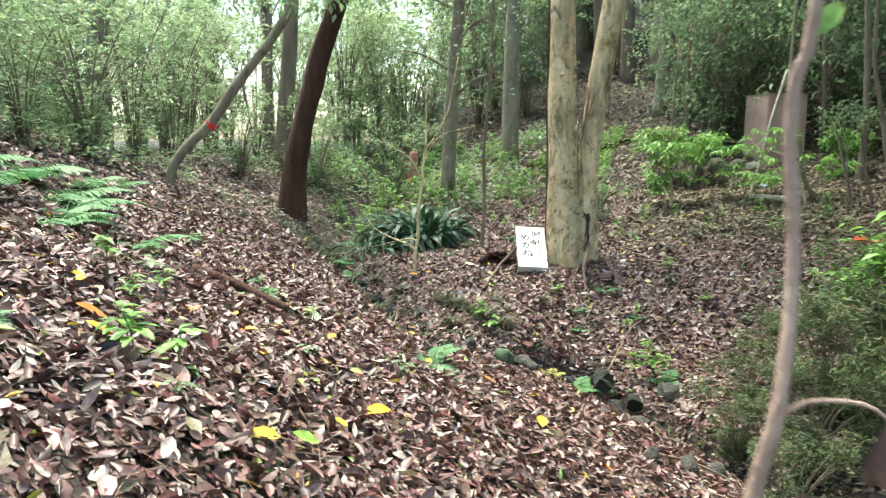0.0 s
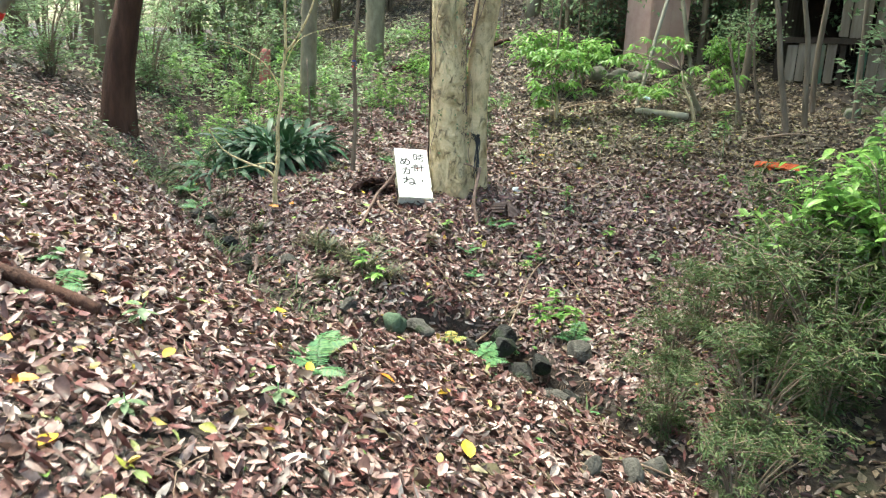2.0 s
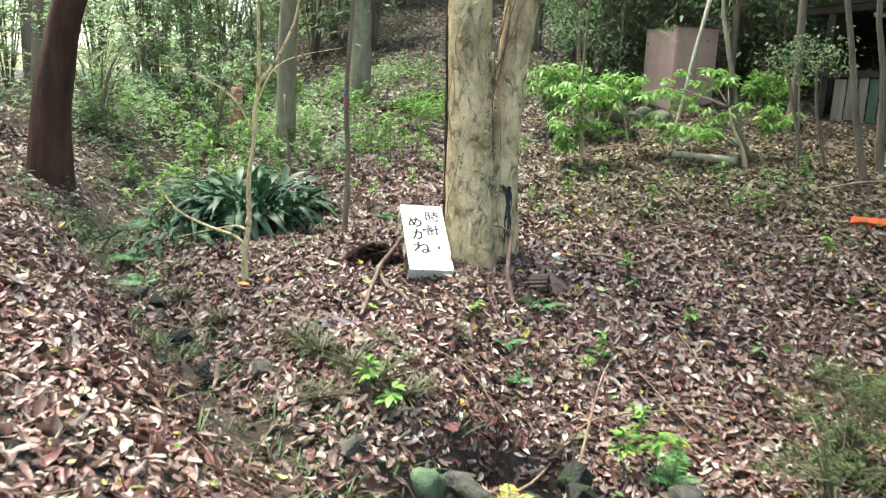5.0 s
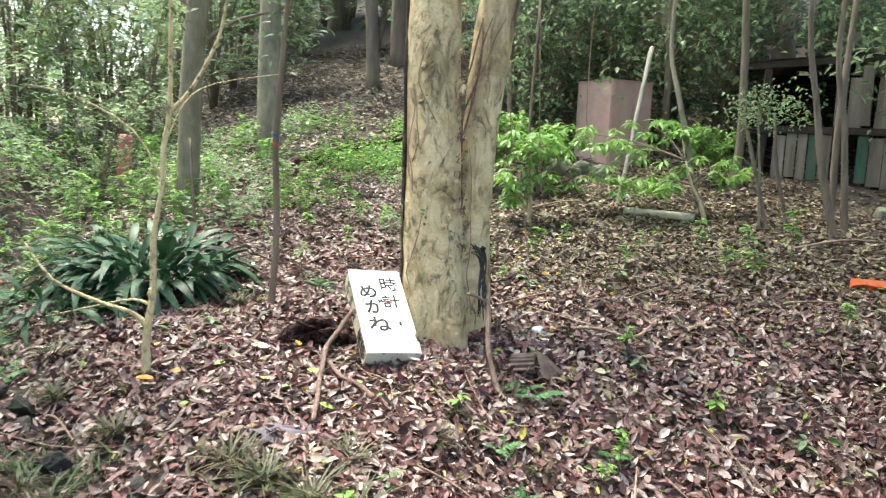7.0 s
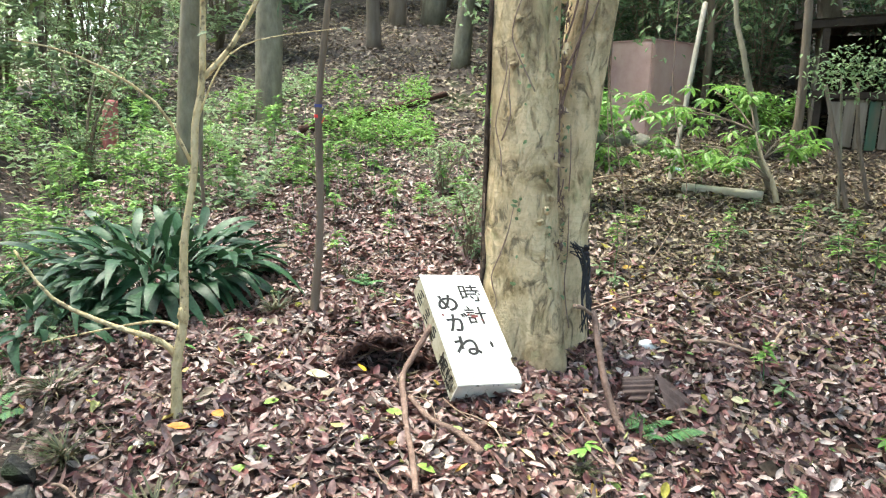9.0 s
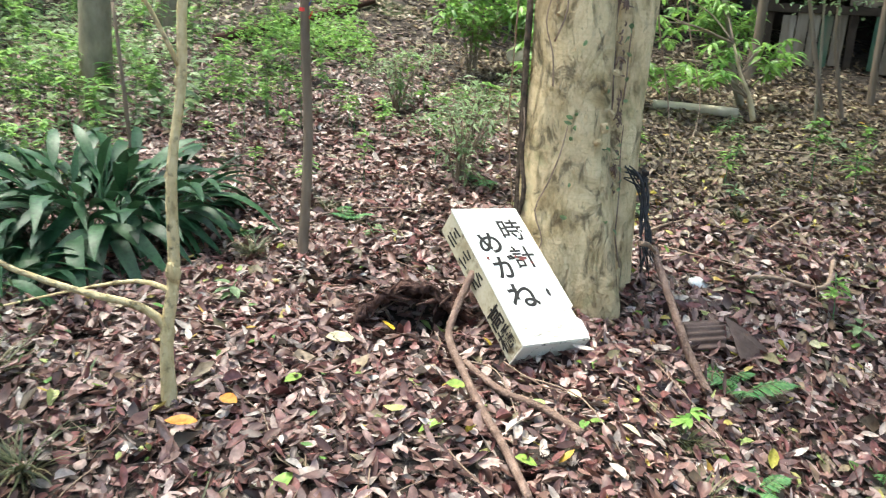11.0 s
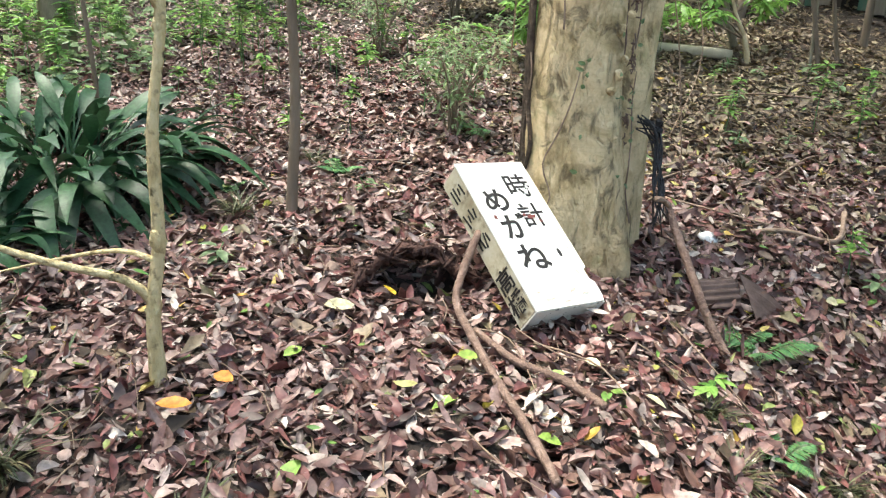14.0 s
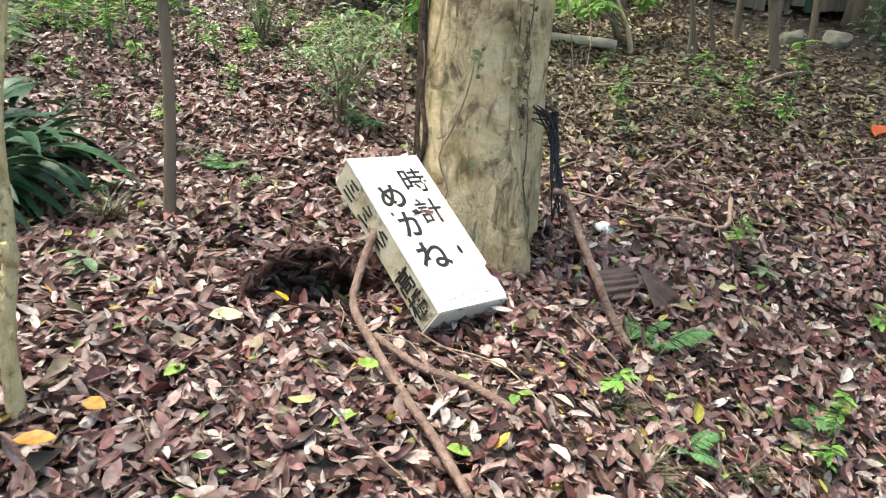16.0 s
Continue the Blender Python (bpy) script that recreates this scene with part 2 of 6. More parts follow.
def leaf_arrays(pos, along, up, length, width, fold=0.25, droop=0.15, twist=0.0):
    """Many folded, drooping leaves with rounded sides: places, ways, normals, lengths and widths as arrays."""
    along = unit(along)
    side = unit(np.cross(up, along))
    nrm = np.cross(along, side)
    n = len(pos)
    L, W = np.broadcast_to(length, n)[:, None], np.broadcast_to(width, n)[:, None]
    F, D, T = np.broadcast_to(fold, n)[:, None], np.broadcast_to(droop, n)[:, None], np.broadcast_to(twist, n)[:, None]

    def at(u, w):
        return pos + along * L * u + side * W * w + nrm * (np.abs(w) * W * F * 2 + w * W * T * (u - 0.4) * 2 - L * D * u * u * 1.2)

    rows = [(0.2, 0.33), (0.5, 0.47), (0.8, 0.31)]
    v = np.stack([at(0, 0)] + [at(u, w * k) for u, w in rows for k in (-1, 0, 1)] + [at(1, 0)], 1)
    f = [(0, 2, 1), (0, 3, 2), (7, 8, 10), (8, 9, 10)]
    for a in (1, 4):
        f += [(a, a + 1, a + 4), (a, a + 4, a + 3), (a + 1, a + 2, a + 5), (a + 1, a + 5, a + 4)]
    return v.reshape(-1, 3), (np.array(f)[None] + 11 * np.arange(n)[:, None, None]).reshape(-1, 3)


def diamond_arrays(pos, along, up, length, width):
    """Many small leaves of two triangles, folded on the midrib."""
    along = unit(along)
    side = unit(np.cross(up, along))
    nrm = np.cross(along, side)
    n = len(pos)
    L, W = np.broadcast_to(length, n)[:, None], np.broadcast_to(width, n)[:, None]
    v = np.stack([pos, pos + along * L * 0.45 - side * W * 0.5 + nrm * W * 0.15, pos + along * L - nrm * L * 0.12, pos + along * L * 0.45 + side * W * 0.5 + nrm * W * 0.15], 1)
    f = np.array([(0, 2, 1), (0, 3, 2)])
    return v.reshape(-1, 3), (f[None] + 4 * np.arange(n)[:, None, None]).reshape(-1, 3)


def tube_arrays(points, radii, segs=8, rough=0.0, seed=0, steps=3):
    """A tapered limb along a smooth line through the points."""
    P, R = [], []
    pts = [Vector(p) for p in points]
    for i in range(len(pts) - 1):
        p0, p1, p2, p3 = pts[max(i - 1, 0)], pts[i], pts[i + 1], pts[min(i + 2, len(pts) - 1)]
        for k in range(steps):
            u = k / steps
            P.append(0.5 * ((2 * p1) + (p2 - p0) * u + (2 * p0 - 5 * p1 + 4 * p2 - p3) * u * u + (3 * p1 - p0 - 3 * p2 + p3) * u ** 3))
            R.append(radii[i] * (1 - u) + radii[i + 1] * u)
    P.append(pts[-1])
    R.append(radii[-1])
    verts, tris = [], []
    for i, (p, r) in enumerate(zip(P, R)):
        d = (P[min(i + 1, len(P) - 1)] - P[max(i - 1, 0)]).normalized()
        a = d.cross(Vector((0.31, 0.95, 0.05))).normalized()
        b = d.cross(a)
        for s in range(segs):
            ang = 2 * math.pi * s / segs
            w = a * math.cos(ang) + b * math.sin(ang)
            k = r
            if rough:
                q = p + w * r
                k = r * (1 + rough * (noise.noise(Vector((q.x * 3 / max(r, 0.03) * 0.25 + seed, q.y * 3 / max(r, 0.03) * 0.25, q.z * 1.1))) + 0.4 * noise.noise(Vector((math.cos(ang) * 3 + seed, math.sin(ang) * 3, p.z * 0.5)))))
            verts.append(p + w * k)
    n = len(P)
    for i in range(n - 1):
        for s in range(segs):
            a0, b0 = i * segs + s, i * segs + (s + 1) % segs
            tris += [(a0, b0, b0 + segs), (a0, b0 + segs, a0 + segs)]
    for base, flip in ((0, True), ((n - 1) * segs, False)):
        for s in range(1, segs - 1):
            tris.append((base, base + s + 1, base + s) if flip else (base, base + s, base + s + 1))
    return np.array([tuple(v) for v in verts]), np.array(tris)


def join(arrays):
    vs, ts, k = [], [], 0
    for v, t in arrays:
        vs.append(np.asarray(v))
        ts.append(np.asarray(t) + k)
        k += len(v)
    return np.concatenate(vs), np.concatenate(ts)


def limb(name, points, radii, material, parent=None, label="", segs=8, rough=0.12, seed=0):
    v, t = tube_arrays(points, radii, segs, rough, seed)
    return piece(name, fast_mesh(name, v, t, material, True), parent, label)


# ---- ground ----
def soft(v):
    return 1 / (1 + np.exp(-np.clip(v, -40, 40)))


def ground(x, y):
    """Height of the ground: a bank that falls to a gully, a clearing beyond it, and a hillside behind."""
    x, y = np.asarray(x, float), np.asarray(y, float)
    near = -0.81 - 0.352 * np.clip(x, -7, 14) - 0.24 * np.clip(y, -14, 1) - 0.12 * np.clip(x - 0.5, 0, 8) * np.clip((-5 - y) / 3, 0, 1)
    far = 0.055 + 0.054 * np.clip(x, -12, 12) + 0.10 * np.clip(y, -14, 7) - 0.8 * soft((-y - 0.35) / 0.45) * soft((x - 0.75) / 0.25)
    v = y - 6.5
    far = far + 0.30 * np.clip(np.where(v > 30, v, np.log1p(np.exp(np.clip(v, -30, 30)))), 0, 60) * soft((x + 0.35 * (y + 4.5)) / 2)
    k = 0.07
    z = np.maximum(near, far) + k * np.log1p(np.exp(-np.abs(near - far) / k)) - k * 0.35
    z = z - 0.055 * np.exp(-((x - 0.2) ** 2 + (y + 0.06) ** 2) / 0.06)
    z = z - 0.40 * np.exp(-((x - 1.62) ** 2 + (y + 2.45) ** 2) / 0.08)
    z = z - 0.15 * np.exp(-((x - 1.22) ** 2 + (y - 0.32) ** 2) / 0.05) - 0.19 * np.exp(-((x + 0.25) ** 2 / 0.06 + (y - 0.50) ** 2 / 0.03))
    down = soft((x - 0.45) / 0.2)
    return z - (0.32 + 0.2 * down) * np.exp(-((near - far - 0.22 + 0.28 * down) / (0.20 - 0.12 * down)) ** 2) * np.clip(1 - (x - 5) / 4, 0, 1)


def gully(x, y):
    """1 in the bed of the gully, 0 away from it."""
    near = -0.81 - 0.352 * x - 0.24 * np.clip(y, -14, 1)
    far = 0.055 + 0.054 * x + 0.10 * y - 0.8 * soft((-y - 0.35) / 0.45) * soft((x - 0.75) / 0.25)
    down = soft((x - 0.45) / 0.2)
    return np.maximum(np.exp(-((near - far - 0.20 + 0.26 * down) / (0.22 - 0.14 * down)) ** 2), np.exp(-((x - 1.62) ** 2 + (y + 2.45) ** 2) / 0.07))


def gz(x, y):
    return float(ground(x, y))


def bumps(x, y):
    return 0.018 * np.sin(x * 5.1 + 1.3 * np.sin(y * 3.7)) + 0.015 * np.sin(y * 7.3 + 2 * np.sin(x * 2.9)) + 0.008 * np.sin(x * 17 + y * 11)


def axis(lo, hi, step, far, count):
    core = np.arange(lo, hi + step / 2, step)
    k = np.linspace(0, 1, count + 1)[1:] ** 2.2
    return np.concatenate([lo - (k * far)[::-1], core, hi + k * far])


gx, gy = axis(-8, 9, 0.07, 250, 34), axis(-12, 10, 0.07, 250, 34)
X, Y = np.meshgrid(gx, gy)
Z = ground(X, Y) + bumps(X, Y)
nx, ny = len(gx), len(gy)
idx = np.arange(nx * ny).reshape(ny, nx)
a, b, c, d = idx[:-1, :-1].ravel(), idx[:-1, 1:].ravel(), idx[1:, 1:].ravel(), idx[1:, :-1].ravel()
ground_ob = new("ground", fast_mesh("ground", np.stack([X, Y, Z], -1).reshape(-1, 3), np.concatenate([np.stack([a, b, c], 1), np.stack([a, c, d], 1)]), SOIL, True))
tagged(ground_ob, "dark forest soil under fallen leaves, cut by a small gully", "ground", kind="structure")

rng = np.random.default_rng(7)


def surface_normal(x, y):
    e = 0.05
    return unit(np.stack([-(ground(x + e, y) - ground(x - e, y)) / (2 * e), -(ground(x, y + e) - ground(x, y - e)) / (2 * e), np.ones_like(x)], -1))


def scatter_leaves(n, xlo, xhi, ylo, yhi, size, thin=True, lift=0.03, flat=False):
    x, y = rng.uniform(xlo, xhi, n) + rng.normal(0, 0.45, n), rng.uniform(ylo, yhi, n) + rng.normal(0, 0.45, n)
    if thin:
        keep = rng.random(n) > 0.9 * gully(x, y) ** 0.7 * (0.85 + 0.15 * np.sin(x * 4 + 2 * np.sin(y * 3)))
        keep &= (x + 0.27) ** 2 / 0.06 + (y - 0.50) ** 2 / 0.022 > rng.uniform(-0.15, 1.3, n)
        x, y = x[keep], y[keep]
    n = len(x)
    z = ground(x, y) + bumps(x, y) + rng.random(n) ** 1.5 * lift + 0.004
    ang = rng.uniform(0, 2 * math.pi, n)
    nr = unit(surface_normal(x, y) + rng.normal(0, 0.30, (n, 3)))
    al = np.stack([np.cos(ang), np.sin(ang), np.zeros(n)], -1)
    al = unit(al - nr * (al * nr).sum(-1, keepdims=True))
    L = rng.uniform(*size, n)
    W = L * np.where(rng.random(n) < 0.3, rng.uniform(0.48, 0.68, n), rng.uniform(0.27, 0.46, n))
    pos = np.stack([x, y, z], -1) - al * (L / 2)[:, None]
    if flat:
        return diamond_arrays(pos, al, nr, L, W)
    return leaf_arrays(pos, al, nr, L, W, rng.normal(0.12, 0.28, n), rng.normal(0.0, 0.26, n), rng.normal(0, 0.35, n))


litter = new("leaf_litter", fast_mesh("leaf_litter", *join([
    scatter_leaves(58000, -2.6, 3.2, -10.2, -2.6, (0.034, 0.102), lift=0.045),
    scatter_leaves(46000, -3.0, 4.0, -2.6, 1.6, (0.036, 0.105), lift=0.045),
    scatter_leaves(26000, -2.6, 3.6, -10.0, 1.6, (0.016, 0.042), lift=0.035, flat=True),
    scatter_leaves(15000, -3.4, 1.0, 1.6, 5.5, (0.036, 0.10), lift=0.045),
    scatter_leaves(16000, -5.5, 0.8, 1.6, 8.5, (0.04, 0.10), lift=0.04, flat=True),
    scatter_leaves(14000, -7.5, -2.6, -9, 3, (0.06, 0.12), lift=0.04, flat=True)]), LITTER, True))
tagged(litter, "carpet of dry brown fallen oak leaves on the forest floor", "leaf litter", kind="stuff")
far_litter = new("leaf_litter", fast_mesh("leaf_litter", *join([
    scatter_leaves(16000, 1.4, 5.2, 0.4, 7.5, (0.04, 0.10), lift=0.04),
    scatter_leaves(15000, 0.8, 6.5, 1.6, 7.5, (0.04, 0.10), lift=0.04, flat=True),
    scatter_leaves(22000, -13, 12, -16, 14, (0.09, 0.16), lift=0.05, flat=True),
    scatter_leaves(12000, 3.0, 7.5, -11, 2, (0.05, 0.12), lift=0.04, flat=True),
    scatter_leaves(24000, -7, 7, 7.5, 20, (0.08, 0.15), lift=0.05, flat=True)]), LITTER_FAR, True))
tagged(far_litter, "tan and olive-brown fallen leaves with the clearing's shade in their colour", "leaf litter", kind="stuff")
fresh = new("fresh_leaf_litter", fast_mesh("fresh_leaf_litter", *join([
    scatter_leaves(1100, -2.6, 3.2, -10.2, -2.6, (0.04, 0.09), lift=0.05),
    scatter_leaves(1000, -3.0, 4.4, -2.6, 1.2, (0.04, 0.09), lift=0.05),
    scatter_leaves(700, 1.0, 5.0, 0.6, 5.0, (0.04, 0.09), lift=0.05)]), FRESH_LITTER, True))
tagged(fresh, "scattered green and yellow freshly fallen leaves", "leaf litter", kind="stuff")

# ---- trees ----
def crown_mesh(name, material, rx, rz, clumps, per, leaf, seed, droop=0.3):
    """A crown of leaf clumps on an uneven shell, with gaps."""
    r = np.random.default_rng(seed)
    dirs = unit(r.normal(size=(clumps, 3)))
    rad = r.uniform(0.35, 1.05, clumps)[:, None]
    cen = dirs * rad * np.array([rx, rx, rz])
    pos = np.repeat(cen, per, 0) + r.normal(0, 1, (clumps * per, 3)) * np.array([rx, rx, rz * 0.7]) * 0.14
    n = len(pos)
    al = unit(r.normal(size=(n, 3)) + np.array([0, 0, -droop]))
    up = unit(r.normal(size=(n, 3)) * 0.6 + np.array([0, 0, 1.0]))
    L = r.uniform(0.7, 1.3, n) * leaf
    return fast_mesh(name, *diamond_arrays(pos, al, up, L, L * r.uniform(0.35, 0.55, n)), material), cen


def make_tree(seed, height, radius, crown_r, bark, leaves, label, clumps=150, per=26, leaf=0.16, crown_low=0.45):
    r = random.Random(seed)
    t = holder("tree", label, "tree", "forest trees")
    pts = [(0, 0, -0.3)]
    x = y = 0.0
    for i in range(1, 6):
        x += r.uniform(-0.12, 0.12) * height / 6
        y += r.uniform(-0.12, 0.12) * height / 6
        pts.append((x, y, height * i / 5))
    limb("trunk", pts, [radius * 1.25, radius, radius * 0.85, radius * 0.65, radius * 0.4, radius * 0.12], bark, t, "", 10, 0.18, seed)
    me, cen = crown_mesh("crown", leaves, crown_r, height * (1 - crown_low) * 0.55, clumps, per, leaf, seed)
    zc = height * (crown_low + (1 - crown_low) * 0.5)
    c = piece("crown", me, t)
    c.location = (x * 0.7, y * 0.7, zc)
    arms = []
    for k in range(0, clumps, max(1, clumps // 12)):
        e = Vector(cen[k]) * 0.85 + Vector((x * 0.7, y * 0.7, zc))
        s = Vector((x * 0.5, y * 0.5, max(e.z - height * 0.18, height * 0.25)))
        arms.append(tube_arrays([s, s.lerp(e, 0.5) + Vector((0, 0, 0.1)), e], [radius * 0.35, radius * 0.2, radius * 0.06], 5))
    piece("branchwork", fast_mesh("branchwork", *join(arms), bark, True), t)
    return t


def put(ob, x, y, s=1.0, turn=0.0, sink=0.0, tilt=0.0):
    return copy_thing(ob, pose(x, y, gz(x, y) - sink, tilt, 0, turn) @ Matrix.Scale(s, 4))


trees = [
    make_tree(11, 9.0, 0.13, 2.3, BARK_BROWN, CROWN, "slender evergreen forest tree with dark green crown", 34),
    make_tree(12, 7.0, 0.09, 2.0, BARK_BROWN, CROWN_LIGHT, "young forest tree with light green leaves", 80, 26, 0.14, 0.25),
    make_tree(13, 11.0, 0.19, 2.9, BARK_GREY, CROWN, "tall grey-barked forest tree with full crown", 34, 26, 0.19, 0.4),
    make_tree(14, 5.0, 0.05, 1.7, BARK_BROWN, CROWN_LIGHT, "thin understorey tree with loose green foliage", 110, 22, 0.12, 0.12),
]
r = random.Random(5)
homes = [(-2.6, 9.5, 2), (-1.0, 14.5, 0), (0.9, 12.5, 2), (2.4, 10.5, 0), (3.2, 14.0, 1), (5.2, 10.0, 2), (6.6, 13.0, 1), (8.6, 9.2, 0), (10.2, 12.5, 2), (9.5, 4.5, 0), (11.5, 7.0, 2),
         (8.6, 0.4, 1), (10.5, -3.0, 2), (7.6, -4.6, 0), (9.0, -8.0, 2), (-8.2, 7.0, 0), (-9.2, 2.6, 1), (-11.5, 4.6, 2),
         (-9.8, -3.4, 0), (-8.4, -7.2, 2), (-4.0, -16.0, 2), (5.0, -17.5, 2), (1.9, 8.2, 3), (4.6, 8.4, 3), (7.5, 6.0, 3), (-10.0, 0.4, 3)]
for i, (x, y, k) in enumerate(homes):
    put(trees[k], x, y, r.uniform(0.85, 1.2), r.uniform(0, 360), 0, r.uniform(-4, 4))
for i in range(26):
    a = r.uniform(radians(20), radians(190))
    q = r.uniform(15, 36)
    if 104 < math.degrees(a) < 152 and i % 3:
        continue
    put(trees[r.choice([0, 1, 2, 2, 0])], q * math.cos(a), q * math.sin(a) - 1, r.uniform(0.95, 1.6), r.uniform(0, 360))
# trees added mostly out of view, to shade path, gully and clearing
shade_tree = make_tree(15, 10.0, 0.2, 3.2, BARK_BROWN, CROWN, "large evergreen tree added to shade the path and clearing", 210, 26, 0.19, 0.5)
for x, y, s in ((6.2, -7.0, 1.0), (-4.6, -9.6, 1.0), (5.2, -11.5, 1.1), (0.2, -13.5, 1.1), (-3.0, -12.6, 1.0), (7.2, -2.4, 0.85), (5.4, -4.9, 0.9), (6.5, 1.2, 1.0), (8.4, 5.4, 1.0), (7.2, 9.2, 1.0)):
    put(shade_tree, x, y, s, x * 77)
trees.append(shade_tree)
for k in trees:
    for o in list(k.children_recursive) + [k]:
        bpy.data.objects.remove(o)


# big twin-stemmed tree beside the sign
twin = holder("twin_trunk_tree", "pale smooth-barked twin-stemmed tree with creepers", "tree", "", 0.51, 0.76, gz(0.51, 0.76))


def trunk_arrays(pts, radii, segs, seed, flare=0.0):
    v, t = tube_arrays(pts, radii, segs, 0.13, seed, 12)
    if flare:
        a = np.arctan2(v[:, 1], v[:, 0])
        k = 1 + flare * np.exp(-np.clip(v[:, 2], 0, 9) / 0.2) * (0.6 + 0.5 * np.sin(a * 5 + 1)) + 0.05 * np.sin(a * 4 + v[:, 2] * 1.3) * np.exp(-np.clip(v[:, 2], 0, 9) / 2.0)
        v[:, 0] *= k
        v[:, 1] *= k
    return v, t


piece("main_stem", fast_mesh("main_stem", *trunk_arrays([(0, 0, -0.3), (0, 0, 0.25), (-0.045, 0.0, 0.9), (-0.085, 0.0, 1.7), (-0.11, 0.02, 2.8), (-0.1, 0.0, 4.2), (0.0, 0.1, 6.5)], [0.285, 0.262, 0.222, 0.196, 0.182, 0.17, 0.13], 48, 3, 0.3), BARK_HERO, True), twin)
piece("second_stem", fast_mesh("second_stem", *trunk_arrays([(0.24, 0.03, -0.3), (0.24, 0.08, 0.3), (0.255, 0.13, 1.0), (0.298, 0.15, 1.7), (0.385, 0.16, 2.5), (0.58, 0.18, 3.8), (0.87, 0.3, 6.3)], [0.19, 0.168, 0.148, 0.146, 0.152, 0.15, 0.115], 32, 9, 0.05), BARK_HERO, True), twin)
# unseen crown, made dense and shifted sideways so it shades the clearing
me, _ = crown_mesh("crown", CROWN, 3.9, 1.7, 250, 24, 0.19, 77)
piece("crown", me, twin).location = (2.2, 2.2, 7.4)

OLDVINE = surface("old_vine_bark", [(0.025, 0.018, 0.013), (0.07, 0.05, 0.036), (0.14, 0.10, 0.07)], 18, 0.95, 0.8, 60)
# creepers on the trunk
rv = random.Random(21)
for k in range(7):
    a0 = rv.uniform(-2.9, 0.4)
    pts = []
    z = rv.uniform(-0.05, 1.6)
    top = z + rv.uniform(0.45, 1.1)
    while z < top:
        rr = (0.268 - 0.014 * z if z > 0.3 else 0.30) + 0.012
        pts.append((-0.03 * min(z, 2) + rr * math.cos(a0), rr * math.sin(a0), z))
        a0 += rv.uniform(-0.32, 0.25)
        z += 0.15
    limb("creeper", pts, [0.005] + [rv.uniform(0.003, 0.005)] * (len(pts) - 2) + [0.002], TWIG, twin, "", 5, 0.0)

# old creepers that climb the groove between the two stems
for k in range(4):
    pts = []
    for i in range(13):
        z = 0.35 + 0.17 * i
        spread_out = max(0.0, z - 1.45)
        pts.append((0.205 - 0.055 * min(z, 1.5) + (0.10 + 0.06 * k) * spread_out + 0.03 * math.sin(z * 6 + k * 2) * min(1, spread_out * 3) + rv.uniform(-0.015, 0.015), -0.11 + 0.06 * min(z, 1.6) - 0.02 * k * spread_out + rv.uniform(-0.01, 0.01), z))
    limb("creeper", pts, [0.012] + [rv.uniform(0.004, 0.009) for _ in range(11)] + [0.003], ROOTWOOD, twin, "", 5, 0.2, 60 + k)

for k in range(4):
    pts, z, a0 = [], -0.1, 2.75 + 0.16 * k
    while z < 3.6:
        rr = 0.31 - 0.1 * min(max(z, 0), 0.4) - 0.008 * z
        pts.append((-0.03 * min(max(z, 0), 2) + rr * math.cos(a0), rr * math.sin(a0), z))
        a0 += rv.uniform(-0.16, 0.16)
        z += 0.16
    limb("old_creeper", pts, [0.02] + [rv.uniform(0.010, 0.019)] * (len(pts) - 2) + [0.008], OLDVINE, twin, "dark old creeper stem", 6, 0.3, k)
seam = []
for k in range(210):
    z = 0.55 + 2.6 * rv.random()
    z += 0.07 * math.sin(z * 23)
    a = -0.62 + rv.gauss(0, 0.12) + 0.12 * math.sin(z * 3.1)
    rr = 0.245 - 0.012 * z
    q = Vector((-0.03 * min(z, 2) + rr * math.cos(a), rr * math.sin(a), z))
    e = q + Vector((rv.gauss(0, 0.014), rv.uniform(-0.02, 0.0), rv.gauss(-0.01, 0.028)))
    seam.append(tube_arrays([q, q.lerp(e, 0.5) + Vector((0.0, -0.015, 0.0)), e], [rv.uniform(0.002, 0.006), 0.004, 0.0015], 4, steps=2))
piece("rootlet_fringe", fast_mesh("rootlet_fringe", *join(seam), ROOTWOOD, True), twin, "ragged brown rootlets in the seam")["kind"] = "stuff"
n = 60
zz = rng.uniform(0.3, 2.4, n)
aa = rng.choice([-1.9, -1.2, -0.6], n) + rng.normal(0, 0.07, n)
pp = np.stack([-0.03 * zz + (0.262 - 0.012 * zz) * np.cos(aa), (0.262 - 0.012 * zz) * np.sin(aa), zz], -1)
out = np.stack([np.cos(aa), np.sin(aa), np.zeros(n)], -1)
piece("creeper_leaf", fast_mesh("creeper_leaf", *leaf_arrays(pp, rng.normal(size=(n, 3)) * 0.5 + np.array([0, 0, -0.3]) + out * 0.3, out, rng.uniform(0.02, 0.045, n), rng.uniform(0.015, 0.03, n)), CROWN_LIGHT), twin, "small green creeper leaves")["kind"] = "stuff"
for k in range(26):
    z = 0.5 + 2.6 * (k / 26) + rv.uniform(-0.05, 0.05)
    a = rv.uniform(-1.25, -0.35) if k % 3 else rv.uniform(-2.6, -1.2)
    rr = 0.240 - 0.014 * z
    bm = bmesh.new()
    bmesh.ops.create_icosphere(bm, subdivisions=2, radius=1.0, matrix=pose(-0.03 * min(z, 2) + rr * math.cos(a), rr * math.sin(a), z, 0, 0, math.degrees(a)) @ Matrix.Diagonal((0.02, rv.uniform(0.012, 0.03), rv.uniform(0.012, 0.03), 1)))
    for v in bm.verts:
        v.co += Vector((noise.noise(v.co * 50), noise.noise(v.co * 50 + Vector((3, 0, 0))), noise.noise(v.co * 40))) * 0.015
    part("bark_scar", bm, BARK_HERO, twin)

